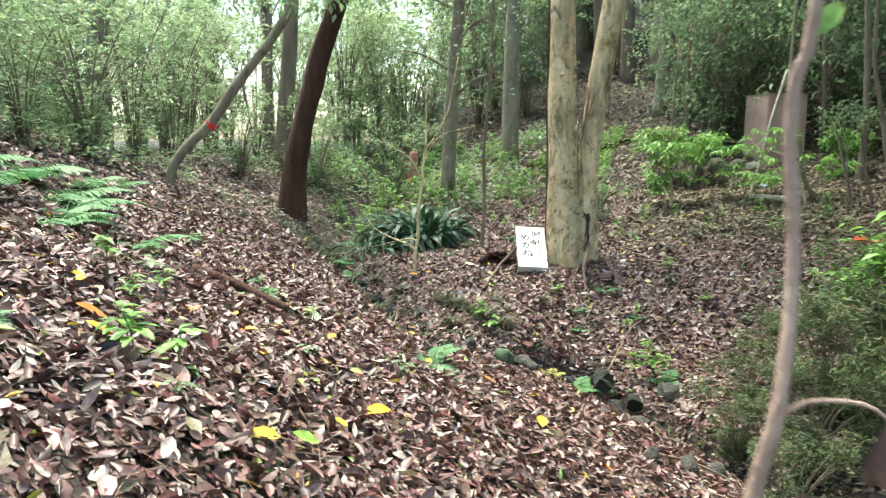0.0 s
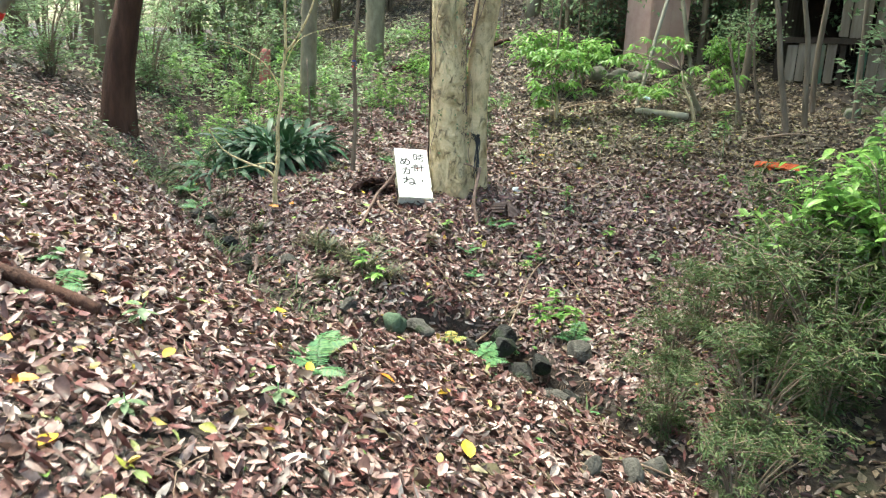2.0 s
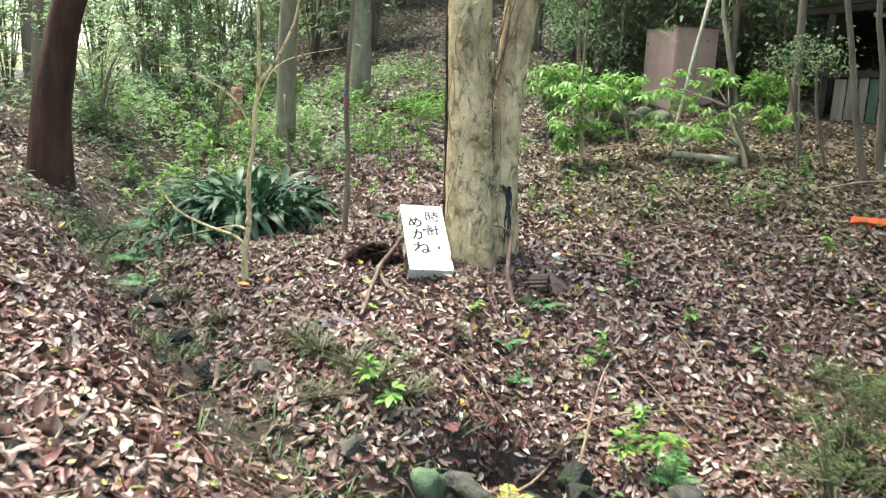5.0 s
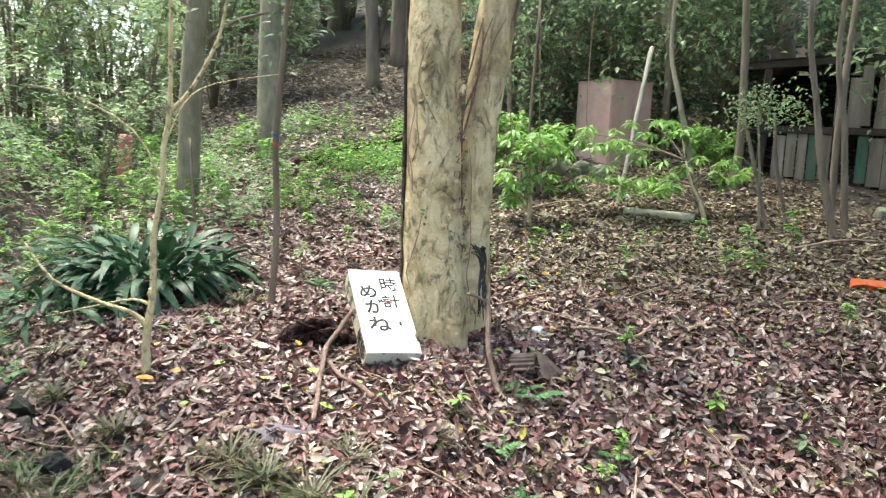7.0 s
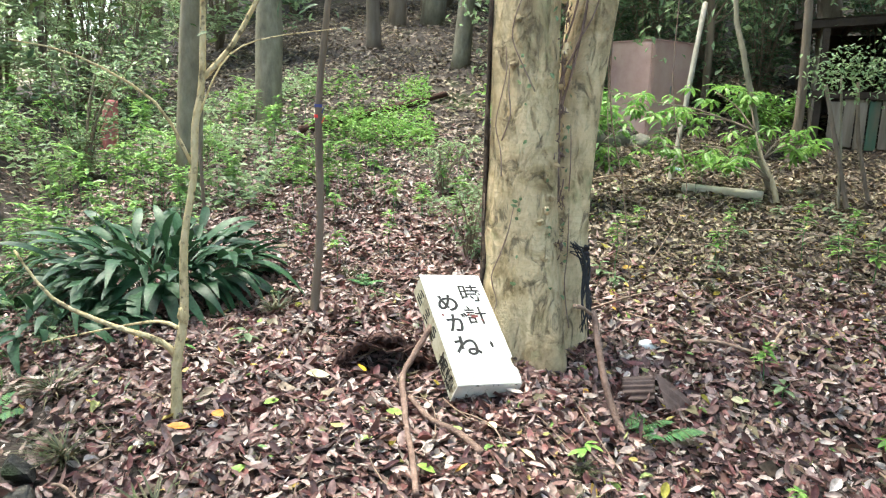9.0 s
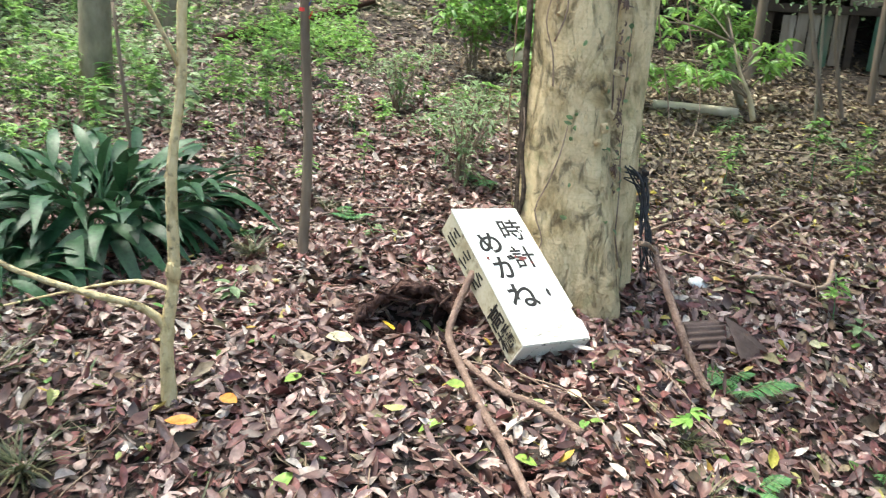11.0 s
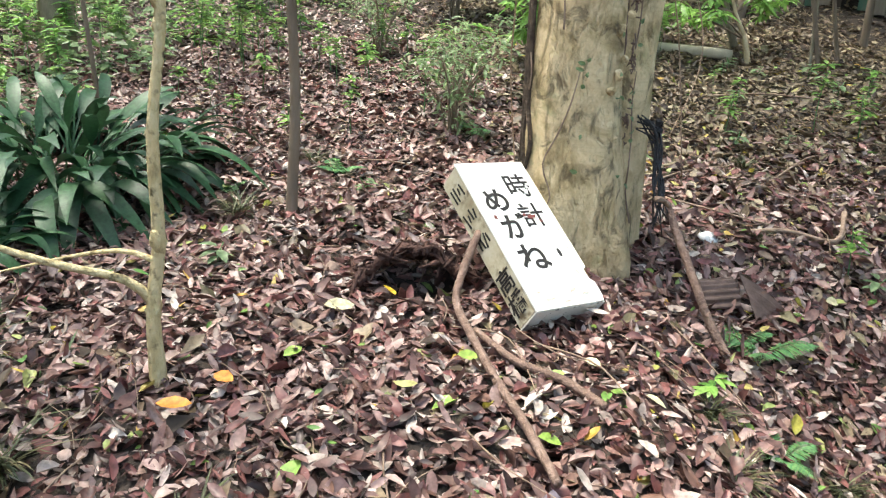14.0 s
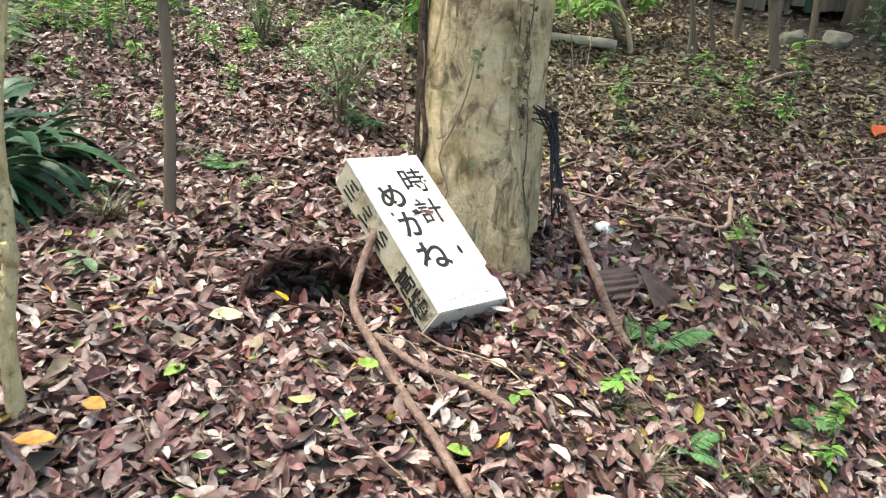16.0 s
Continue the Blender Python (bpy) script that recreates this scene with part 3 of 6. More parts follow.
# ---- the fallen shop sign ----
WHITE = surface("yellowed_white_acrylic", [(0.70, 0.68, 0.58), (0.80, 0.79, 0.72), (0.84, 0.83, 0.78)], 3, 0.35, 0.05, 30, stain=((0.45, 0.36, 0.26), 9, 0.63), spec=0.5)
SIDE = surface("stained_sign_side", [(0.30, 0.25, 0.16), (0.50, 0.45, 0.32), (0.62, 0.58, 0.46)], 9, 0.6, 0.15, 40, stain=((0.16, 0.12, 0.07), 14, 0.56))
BASE = surface("speckled_sign_foot", [(0.62, 0.60, 0.52), (0.76, 0.74, 0.66)], 12, 0.6, 0.1, 60, stain=((0.07, 0.08, 0.05), 45, 0.6))
INK = surface("black_paint", [(0.012, 0.011, 0.011), (0.03, 0.027, 0.025)], 30, 0.6, 0.1, 80, stain=((0.16, 0.14, 0.11), 22, 0.66))
RUSTRED = surface("red_brown_flake", [(0.12, 0.035, 0.03), (0.22, 0.08, 0.07)], 30, 0.8, 0.2, 80)

sBL, sBR, sTL = Vector((0.036, -0.075, 0.128)), Vector((0.414, 0.062, 0.104)), Vector((-0.155, 0.595, 0.585))
su = (sBR - sBL).normalized()
sv = (sTL - sBL)
sv = (sv - su * sv.dot(su)).normalized()
sn = su.cross(sv)
sign = holder("shop_sign", "white box-shaped shop sign with black lettering leaning on tree", "sign")
sign.matrix_world = Matrix.Translation(sBL) @ Matrix((su, sv, sn)).transposed().to_4x4()
SW, SL, ST = 0.40, 0.83, 0.15


def box(bm, x0, x1, y0, y1, z0, z1, bevel=0.0):
    g = bmesh.ops.create_cube(bm, size=1)["verts"]
    bmesh.ops.transform(bm, matrix=Matrix.Translation(((x0 + x1) / 2, (y0 + y1) / 2, (z0 + z1) / 2)) @ Matrix.Diagonal((x1 - x0, y1 - y0, z1 - z0, 1)), verts=g)
    if bevel:
        bmesh.ops.bevel(bm, geom=list({e for v in g for e in v.link_edges}), offset=bevel, segments=2, affect="EDGES")
    return bm


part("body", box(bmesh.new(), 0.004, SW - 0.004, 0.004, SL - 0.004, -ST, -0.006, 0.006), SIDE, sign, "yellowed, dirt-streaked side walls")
bm = bmesh.new()
outline = [(0, 0), (SW - 0.012, 0), (SW - 0.002, 0.03), (SW, 0.10), (SW - 0.02, 0.12), (SW - 0.022, 0.17), (SW, 0.185), (SW, SL), (0, SL)]
fv = [bm.verts.new((x, y, -0.006)) for x, y in outline]
f = bm.faces.new(fv)
ex = bmesh.ops.extrude_face_region(bm, geom=[f])
bmesh.ops.translate(bm, vec=(0, 0, 0.008), verts=[v for v in ex["geom"] if isinstance(v, bmesh.types.BMVert)])
bmesh.ops.recalc_face_normals(bm, faces=bm.faces)
part("front_panel", bm, WHITE, sign, "white acrylic front with chipped edge")
part("foot", box(bmesh.new(), 0.0, SW, -0.003, 0.004, -ST - 0.001, -0.007, 0.001), BASE, sign, "mould-speckled lower end")


def glyph(text, size, m, name="letter", thick=0.007, bold=0.0):
    """One painted character as a mesh on a face of the sign."""
    cu = bpy.data.curves.new("letter", "FONT")
    cu.body, cu.size, cu.extrude, cu.offset = text, size, 0.0008, bold
    cu.align_x, cu.align_y = "CENTER", "CENTER"
    tmp = new("letter", cu)
    dg = bpy.context.evaluated_depsgraph_get()
    me = bpy.data.meshes.new_from_object(tmp.evaluated_get(dg))
    bpy.data.objects.remove(tmp)
    me.materials.clear()
    me.materials.append(INK)
    ob = piece(name, me, sign)
    ob.matrix_local = m
    return ob


for ch, x, y, s in (("時", 0.288, 0.668, 0.15), ("計", 0.275, 0.488, 0.15), ("め", 0.117, 0.588, 0.15), ("が", 0.14, 0.43, 0.155), ("ね", 0.142, 0.255, 0.165)):
    glyph(ch, s, pose(x, y, 0.0035), bold=0.0012 if ch in "時計" else 0.003)
left = Matrix(((0, 0, -1, 0), (1, 0, 0, 0), (0, -1, 0, 0), (0, 0, 0, 1)))
for ch, y in (("高", 0.205), ("橋", 0.09)):
    glyph(ch, 0.115, Matrix.Translation((0.0015, y, -0.08)) @ Matrix(((0, 0, -1, 0), (0, 1, 0, 0), (1, 0, 0, 0), (0, 0, 0, 1))), bold=0.0015)
rb = random.Random(4)
for yc in (0.715, 0.57, 0.425):
    for k in range(4):
        w = -0.118 + k * 0.024
        o = part("brush_stroke", box(bmesh.new(), 0.0, 0.003, -0.045 + rb.uniform(0, 0.03), 0.045 - rb.uniform(0, 0.03), 0.0, 0.009), INK, sign)
        o.matrix_local = pose(0.0005, yc, w, rb.uniform(-14, 14))
bm = bmesh.new()
bmesh.ops.create_circle(bm, cap_ends=True, segments=9, radius=0.02, matrix=pose(0.03, 0.20, 0.004) @ Matrix.Diagonal((0.55, 1.3, 1, 1)))
part("paint_mark", bm, INK, sign).location = (0.27, 0.075, 0.0)
SCUFF = surface("grey_brown_scuff", [(0.36, 0.31, 0.24), (0.55, 0.50, 0.42)], 40, 0.8, 0.2, 80)


def blotch(name, x, y, rx, ry, turn, material, label, z=0.0045):
    """A thin patch with a ragged edge on the sign's face."""
    bm = bmesh.new()
    bmesh.ops.create_circle(bm, cap_ends=True, segments=22, radius=1.0)
    for v in bm.verts:
        v.co *= rb.uniform(0.55, 1.15)
    bmesh.ops.transform(bm, matrix=pose(x, y, z, 0, 0, turn) @ Matrix.Diagonal((rx, ry, 1, 1)), verts=bm.verts)
    part(name, bm, material, sign, label)


for x, y, rx, ry, turn in ((0.262, 0.487, 0.030, 0.014, 10), (0.225, 0.50, 0.012, 0.008, 40), (0.06, 0.50, 0.010, 0.016, 0), (0.30, 0.46, 0.014, 0.008, -20)):
    blotch("flaked_patch", x, y, rx, ry, turn, RUSTRED, "red-brown flaked patch", 0.0062)
for x, y, rx, ry, turn in ((0.10, 0.045, 0.035, 0.006, 8), (0.17, 0.06, 0.022, 0.007, -6), (0.25, 0.075, 0.02, 0.012, 20), (0.31, 0.05, 0.03, 0.006, 0), (0.335, 0.16, 0.008, 0.022, 25), (0.06, 0.085, 0.014, 0.006, 0), (0.20, 0.025, 0.04, 0.005, 3), (0.372, 0.40, 0.006, 0.02, 0), (0.36, 0.30, 0.006, 0.016, 12)):
    blotch("scuff", x, y, rx, ry, turn, SCUFF, "grey-brown scuff mark")
for x, y, rx, ry, turn in ((0.318, 0.64, 0.018, 0.010, 30), (0.29, 0.615, 0.012, 0.008, 0), (0.335, 0.665, 0.008, 0.012, 10)):
    blotch("flaked_paint", x, y, rx, ry, turn, WHITE, "white patch where the paint flaked", 0.0063)

# ---- single trees and saplings ----
def lone_tree(name, label, pts, radii, bark, segs=12, rough=0.14, seed=1):
    x, y, z = pts[0]
    t = holder(name, label, "tree", "", x, y, z)
    rel = [(p[0] - x, p[1] - y, p[2] - z) for p in pts]
    rel = [(rel[0][0], rel[0][1], -0.25)] + rel[0:]
    limb("trunk", rel, [radii[0] * 1.15] + list(radii), bark, t, "", segs, rough, seed)
    return t


def twig_leaves(points, n, leaf, width, spread, seed, hang=0.2):
    """Leaves along a line of places."""
    r = np.random.default_rng(seed)
    P = np.array(points, float)
    k = r.integers(0, len(P) - 1, n)
    u = r.random(n)[:, None]
    pos = P[k] * (1 - u) + P[k + 1] * u + r.normal(0, spread, (n, 3))
    al = unit(r.normal(size=(n, 3)) * np.array([1, 1, 0.5]) + np.array([0, 0, -hang]))
    up = unit(r.normal(size=(n, 3)) * 0.4 + np.array([0, 0, 1.0]))
    L = r.uniform(0.7, 1.3, n) * leaf
    return leaf_arrays(pos, al, up, L, L * width, 0.2, 0.2)


RED = surface("red_tape", [(0.6, 0.03, 0.03), (0.75, 0.06, 0.05)], 10, 0.5, 0.1)
ORANGE = surface("orange_board", [(0.45, 0.08, 0.025), (0.58, 0.12, 0.04)], 8, 0.7, 0.2, stain=((0.25, 0.09, 0.04), 9, 0.62))


def tape(parent, x, y, z, r, material=RED, label="red marking tape", h=0.05):
    bm = bmesh.new()
    bmesh.ops.create_cone(bm, segments=14, radius1=r, radius2=r * 0.98, depth=h, cap_ends=True, matrix=Matrix.Translation((x, y, z)))
    bmesh.ops.create_cone(bm, segments=6, radius1=0.006, radius2=0.003, depth=0.08, cap_ends=True, matrix=pose(x + r, y - r * 0.5, z - 0.04, 20, 25, 0))
    return part("tape", bm, material, parent, label)


sap = lone_tree("sapling", "pale knotty young tree standing in fallen leaves", [(-1.43, -0.13, gz(-1.43, -0.13)), (-1.438, -0.10, 0.22), (-1.405, -0.07, 0.47), (-1.405, -0.055, 0.84), (-1.362, -0.02, 1.19), (-1.352, -0.01, 1.45), (-1.32, 0.01, 1.71), (-1.32, 0.04, 2.4), (-1.30, 0.06, 3.4)], [0.031, 0.026, 0.023, 0.021, 0.019, 0.0175, 0.016, 0.012, 0.006], BARK_SAPLING, 12, 0.26, 4)
bz = gz(-1.43, -0.13)


def branch(parent, pts, r0, r1, material, origin, name="branch", label=""):
    o = origin
    rel = [(p[0] - o[0], p[1] - o[1], p[2] - o[2]) for p in pts]
    n = len(rel)
    return limb(name, rel, [r0 + (r1 - r0) * i / (n - 1) for i in range(n)], material, parent, label, 7, 0.1)


so = (-1.43, -0.13, bz)
branch(sap, [(-1.32, 0.01, 1.68), (-1.18, 0.04, 1.85), (-1.02, 0.06, 2.17), (-0.96, 0.04, 2.42), (-0.85, 0.0, 2.9)], 0.017, 0.006, BARK_SAPLING, so)
branch(sap, [(-1.37, -0.02, 1.25), (-1.53, -0.07, 1.55), (-1.85, -0.2, 1.75), (-2.1, -0.3, 1.8)], 0.010, 0.003, BARK_SAPLING, so)
branch(sap, [(-1.42, -0.08, 0.22), (-1.52, -0.1, 0.34), (-1.75, -0.12, 0.42), (-2.05, -0.1, 0.55), (-2.25, -0.05, 0.78)], 0.02, 0.006, BARK_SAPLING, so)
branch(sap, [(-1.42, -0.08, 0.40), (-1.55, -0.02, 0.42), (-1.8, 0.05, 0.36), (-2.2, 0.1, 0.25)], 0.012, 0.003, BARK_SAPLING, so)
branch(sap, [(-1.35, 0.0, 1.45), (-1.25, 0.1, 1.75), (-1.1, 0.3, 1.9), (-0.7, 0.5, 2.0)], 0.006, 0.002, BARK_SAPLING, so)
piece("leaves", fast_mesh("leaves", *join([twig_leaves([(-0.35, -0.02, 0.3), (-0.62, 0.03, 0.42), (-0.8, 0.08, 0.7)], 60, 0.035, 0.35, 0.06, 3), twig_leaves([(-0.1, 0, 2.0), (-0.6, -0.2, 2.2), (0.4, 0.2, 2.6)], 260, 0.06, 0.4, 0.2, 5)]), FINE), sap)
for k, (x, y, z, q) in enumerate([(-1.408, -0.075, 0.47, 0.033), (-1.434, -0.10, 0.22, 0.03), (-1.405, -0.055, 0.84, 0.025), (-1.366, -0.02, 1.2, 0.023)]):
    bm = bmesh.new()
    bmesh.ops.create_icosphere(bm, subdivisions=2, radius=q, matrix=pose(x - so[0], y - so[1], z - so[2]) @ Matrix.Diagonal((0.86, 0.86, 1.35, 1)))
    for v in bm.verts:
        v.co += Vector((noise.noise(v.co * 55), noise.noise(v.co * 55 + Vector((7, 0, 0))), noise.noise(v.co * 40))) * 0.02
    part("knot", bm, BARK_SAPLING, sap, "", True)

thin = lone_tree("thin_tree", "thin brown tree with red and blue marking tape", [(-0.88, 1.26, gz(-0.88, 1.26)), (-0.85, 1.31, 0.81), (-0.88, 1.34, 1.57), (-0.83, 1.33, 2.22), (-0.75, 1.3, 3.4), (-0.8, 1.4, 4.6)], [0.032, 0.028, 0.025, 0.022, 0.018, 0.01], BARK_BROWN, 10, 0.18, 8)
tz = gz(-0.88, 1.26)
tape(thin, 0.0, 0.08, 1.50 - tz, 0.0275, h=0.02)
tape(thin, 0.0, 0.08, 1.57 - tz, 0.0275, surface("blue_tape", [(0.05, 0.06, 0.2), (0.08, 0.09, 0.28)], 9, 0.5, 0.1), "blue marking tape", 0.02)
piece("leaves", fast_mesh("leaves", *twig_leaves([(0.1, 0.1, 2.6), (-0.4, -0.1, 2.9), (0.5, 0.2, 3.3), (0.0, 0.3, 4.2)], 500, 0.08, 0.4, 0.35, 15), CROWN), thin)

dark = lone_tree("dark_tree", "dark red-brown barked tree leaning beside the path", [(-4.55, 1.85, gz(-4.55, 1.85)), (-4.46, 1.9, 1.3), (-4.35, 1.95, 2.0), (-4.05, 2.0, 3.1), (-3.6, 2.05, 4.3), (-3.0, 2.1, 6.5)], [0.25, 0.21, 0.19, 0.175, 0.16, 0.1], BARK_DARK, 20, 0.22, 6)
me, _ = crown_mesh("crown", CROWN, 2.2, 1.5, 70, 24, 0.13, 31)
piece("crown", me, dark).location = (1.6, 0.3, 5.0)
lean = lone_tree("leaning_tree", "leaning grey tree with a red tape band on the bank", [(-4.83, -0.99, gz(-4.83, -0.99)), (-4.77, -0.92, 1.45), (-4.58, -0.76, 1.77), (-4.39, -0.62, 1.99), (-4.04, -0.41, 2.57), (-3.6, -0.19, 3.2), (-3.2, -0.05, 3.9), (-2.8, 0.1, 5.0)], [0.06, 0.072, 0.075, 0.075, 0.07, 0.065, 0.06, 0.04], BARK_GREY, 12, 0.14, 12)
tp = tape(lean, 0, 0, 0, 0.082, RED, "red tape band", 0.07)
tp.matrix_local = Matrix.Translation((0.46, 0.38, 2.0 - gz(-4.83, -0.99))) @ Euler((0.2, 0.6, 0.4)).to_matrix().to_4x4()
me, _ = crown_mesh("crown", CROWN_LIGHT, 1.6, 1.0, 90, 24, 0.12, 32)
piece("crown", me, lean).location = (1.6, 0.8, 3.3)
lone_tree("brown_tree", "straight brown tree behind the path", [(-6.4, 4.6, gz(-6.4, 4.6)), (-6.25, 4.6, 2.6), (-6.08, 4.6, 4.4), (-5.9, 4.6, 7.0)], [0.19, 0.165, 0.15, 0.1], BARK_BROWN, 14, 0.15, 13)
gt = lone_tree("grey_tree", "tall grey tree behind the sapling", [(-2.77, 5.1, gz(-2.77, 5.1)), (-2.71, 5.1, 2.2), (-2.58, 5.0, 3.4), (-2.4, 5.0, 6.0)], [0.16, 0.14, 0.13, 0.1], BARK_GREY, 14, 0.15, 14)
for k, (z, q) in enumerate([(2.2, 1), (2.7, -1), (3.3, 1), (3.9, -1)]):
    limb("branch", [(0.1 + 0.05 * k, 0, z), (0.1 + 0.5 * q, -0.15, z + 0.35), (0.1 + 1.0 * q, -0.2, z + 0.5)], [0.04, 0.025, 0.01], BARK_BROWN, gt, "", 7, 0.15, k)
me, _ = crown_mesh("crown", CROWN, 1.6, 1.0, 50, 22, 0.12, 91)
piece("crown", me, gt).location = (0.2, 0.1, 4.6)
twist = lone_tree("crooked_tree", "thin crooked tree beside the old log", [(4.12, 4.85, gz(4.12, 4.85)), (3.93, 4.85, 1.18), (3.85, 4.95, 1.69), (3.7, 5.12, 2.43), (3.64, 5.35, 3.05), (3.7, 5.5, 4.5)], [0.045, 0.038, 0.035, 0.034, 0.028, 0.02], BARK_GREY, 10, 0.2, 15)
for pts, rad, sd in (([(5.14, 3.5, 0), (4.98, 3.64, 1.49), (4.85, 3.68, 2.26), (4.68, 3.68, 3.2), (4.7, 3.7, 5)], 0.05, 1), ([(4.62, 4.12, 0), (4.4, 4.25, 1.65), (4.29, 4.28, 2.05)], 0.028, 2), ([(5.5, 3.95, 0), (5.37, 3.98, 2.03), (5.2, 3.98, 2.95), (5.3, 4, 4.6)], 0.045, 3), ([(4.92, 4.2, 0), (4.76, 4.3, 1.46), (4.68, 4.33, 2.1)], 0.026, 4),
                    ([(5.9, 5.0, 0), (5.85, 5.0, 2.0), (6.0, 5.1, 4.5)], 0.05, 5), ([(6.3, 4.2, 0), (6.25, 4.3, 2.2), (6.1, 4.3, 4.5)], 0.045, 6), ([(1.75, 4.6, 0), (1.68, 4.6, 1.6), (1.75, 4.7, 3.6)], 0.022, 7), ([(5.0, 6.2, 0), (5.05, 6.2, 2.2), (4.9, 6.3, 5)], 0.07, 8), ([(-2.2, 3.6, 0), (-2.25, 3.6, 1.1), (-2.3, 3.7, 1.5)], 0.02, 9)):
    pts[0] = (pts[0][0], pts[0][1], gz(pts[0][0], pts[0][1]))
    tagged(lone_tree("young_tree", "thin grey-brown young tree in the undergrowth", pts, [rad, rad * 0.85] + [rad * 0.7 * (0.8 ** i) for i in range(len(pts) - 2)], BARK_BROWN, 8, 0.18, sd), group="young trees")
top = holder("flat_topped_shrub", "slender shrub with a flat top of small grey-green leaves", "shrub", "", 4.5, 4.2, gz(4.5, 4.2))
tz2 = 2.15 - gz(4.5, 4.2)
limb("stem", [(0.05, -0.05, -0.1), (0.0, 0.0, tz2 * 0.5), (-0.08, 0.03, tz2)], [0.02, 0.016, 0.01], BARK_GREY, top, "", 7, 0.15, 3)
piece("leaves", fast_mesh("leaves", *twig_leaves([(-0.45, 0, tz2), (0, 0, tz2 + 0.08), (0.45, 0, tz2 + 0.02)], 520, 0.06, 0.45, 0.13, 6), CROWN_LIGHT), top)

# ---- undergrowth ----
def make_shrub(seed, height, spread, stems, n, leaf, width, material, label, name="shrub", category="shrub", low=0.35, fine=False, group="undergrowth shrubs"):
    r = random.Random(seed)
    t = holder(name, label, category, group)
    limbs, tips = [], []
    for s in range(stems):
        a = r.uniform(0, 2 * math.pi)
        q = spread * r.uniform(0.3, 1.0)
        h = height * r.uniform(0.6, 1.0)
        e = Vector((q * math.cos(a), q * math.sin(a), h))
        m = Vector((e.x * 0.3, e.y * 0.3, h * 0.55))
        limbs.append(tube_arrays([(0.03 * math.cos(a), 0.03 * math.sin(a), -0.1), m, e], [0.016, 0.010, 0.003], 5))
        for k in range(7):
            u = r.uniform(low, 1.0)
            p = m * (1 - u) * 2 * 0.5 + e * u if u > 0.5 else m * (u / 0.5)
            d = Vector((r.uniform(-1, 1), r.uniform(-1, 1), r.uniform(-0.2, 0.6))) * spread * 0.4
            tips.append((p, p + d))
            limbs.append(tube_arrays([p, p + d * 0.5 + Vector((0, 0, 0.02)), p + d], [0.005, 0.004, 0.002], 4, steps=2))
    piece("branchwork", fast_mesh("branchwork", *join(limbs), BARK_BROWN, True), t)
    R = np.random.default_rng(seed)
    A, B = np.array([tuple(p) for p, _ in tips]), np.array([tuple(q) for _, q in tips])
    k = R.integers(0, len(A), n)
    u = R.beta(2.2, 1.0, n)[:, None]
    pos = A[k] * (1 - u) + B[k] * u + R.normal(0, leaf * 0.45, (n, 3))
    al = unit(R.normal(size=(n, 3)) * np.array([1, 1, 0.35]) + (B - A)[k] * 2 + np.array([0, 0, -0.15]))
    up = unit(R.normal(size=(n, 3)) * 0.35 + np.array([0, 0, 1.0]))
    L = R.uniform(0.65, 1.25, n) * leaf
    va = diamond_arrays(pos, al, up, L, L * width) if fine else leaf_arrays(pos, al, up, L, L * width, 0.2, 0.25)
    piece("foliage", fast_mesh("foliage", *va, material), t)
    return t


def drop(ob):
    for o in list(ob.children_recursive) + [ob]:
        bpy.data.objects.remove(o)


broad = make_shrub(41, 1.5, 0.75, 9, 760, 0.175, 0.36, SHRUB, "light green broad-leaved shrub in the clearing", group="broad-leaved shrubs")
for x, y, s, a in ((2.1, 6.3, 0.7, 100), (1.3, 6.4, 0.8, 40), (4.9, 6.6, 0.6, 220)):
    put(broad, x, y, s, a)
drop(broad)

def whorl_shrub(label, base, tips, seed, stem):
    """A slender shrub whose branch ends carry whorls of long drooping leaves."""
    ho = Vector((base[0], base[1], gz(*base)))
    t = holder("leafy_shrub", label, "shrub", "whorl-leaved shrubs", *ho)
    rt = random.Random(seed)
    pos, al = [], []
    forks = [Vector(p) for p in stem[1:]]
    limb("stem", stem, [0.036 - 0.024 * i / (len(stem) - 1) for i in range(len(stem))], BARK_PALE, t, "", 8, 0.2, seed)
    for k, tip in enumerate(tips):
        e = Vector(tip) - ho
        fork = min(forks, key=lambda f: (f - e).length + max(0.0, f.z - e.z + 0.1) * 3)
        limb("branch", [tuple(fork), tuple(fork.lerp(e, 0.5) + Vector((0, 0, 0.07))), tuple(e)], [0.012, 0.009, 0.004], BARK_BROWN, t, "", 6, 0.1, k)
        for q in range(8):
            c = e + Vector((rt.gauss(0, 0.15), rt.gauss(0, 0.15), rt.gauss(0, 0.08)))
            a0 = rt.uniform(0, 6)
            for w in range(8):
                a = a0 + w * 0.8
                pos.append(tuple(c + Vector((0.012 * math.cos(a), 0.012 * math.sin(a), rt.uniform(-0.03, 0.03)))))
                al.append((math.cos(a), math.sin(a), rt.uniform(-0.55, 0.25)))
    n = len(pos)
    RR = np.random.default_rng(seed)
    L = RR.uniform(0.10, 0.19, n)
    piece("foliage", fast_mesh("foliage", *leaf_arrays(np.array(pos), np.array(al), unit(RR.normal(size=(n, 3)) * 0.25 + np.array([0, 0, 1.0])), L, L * 0.34, 0.2, 0.3), SHRUB), t)


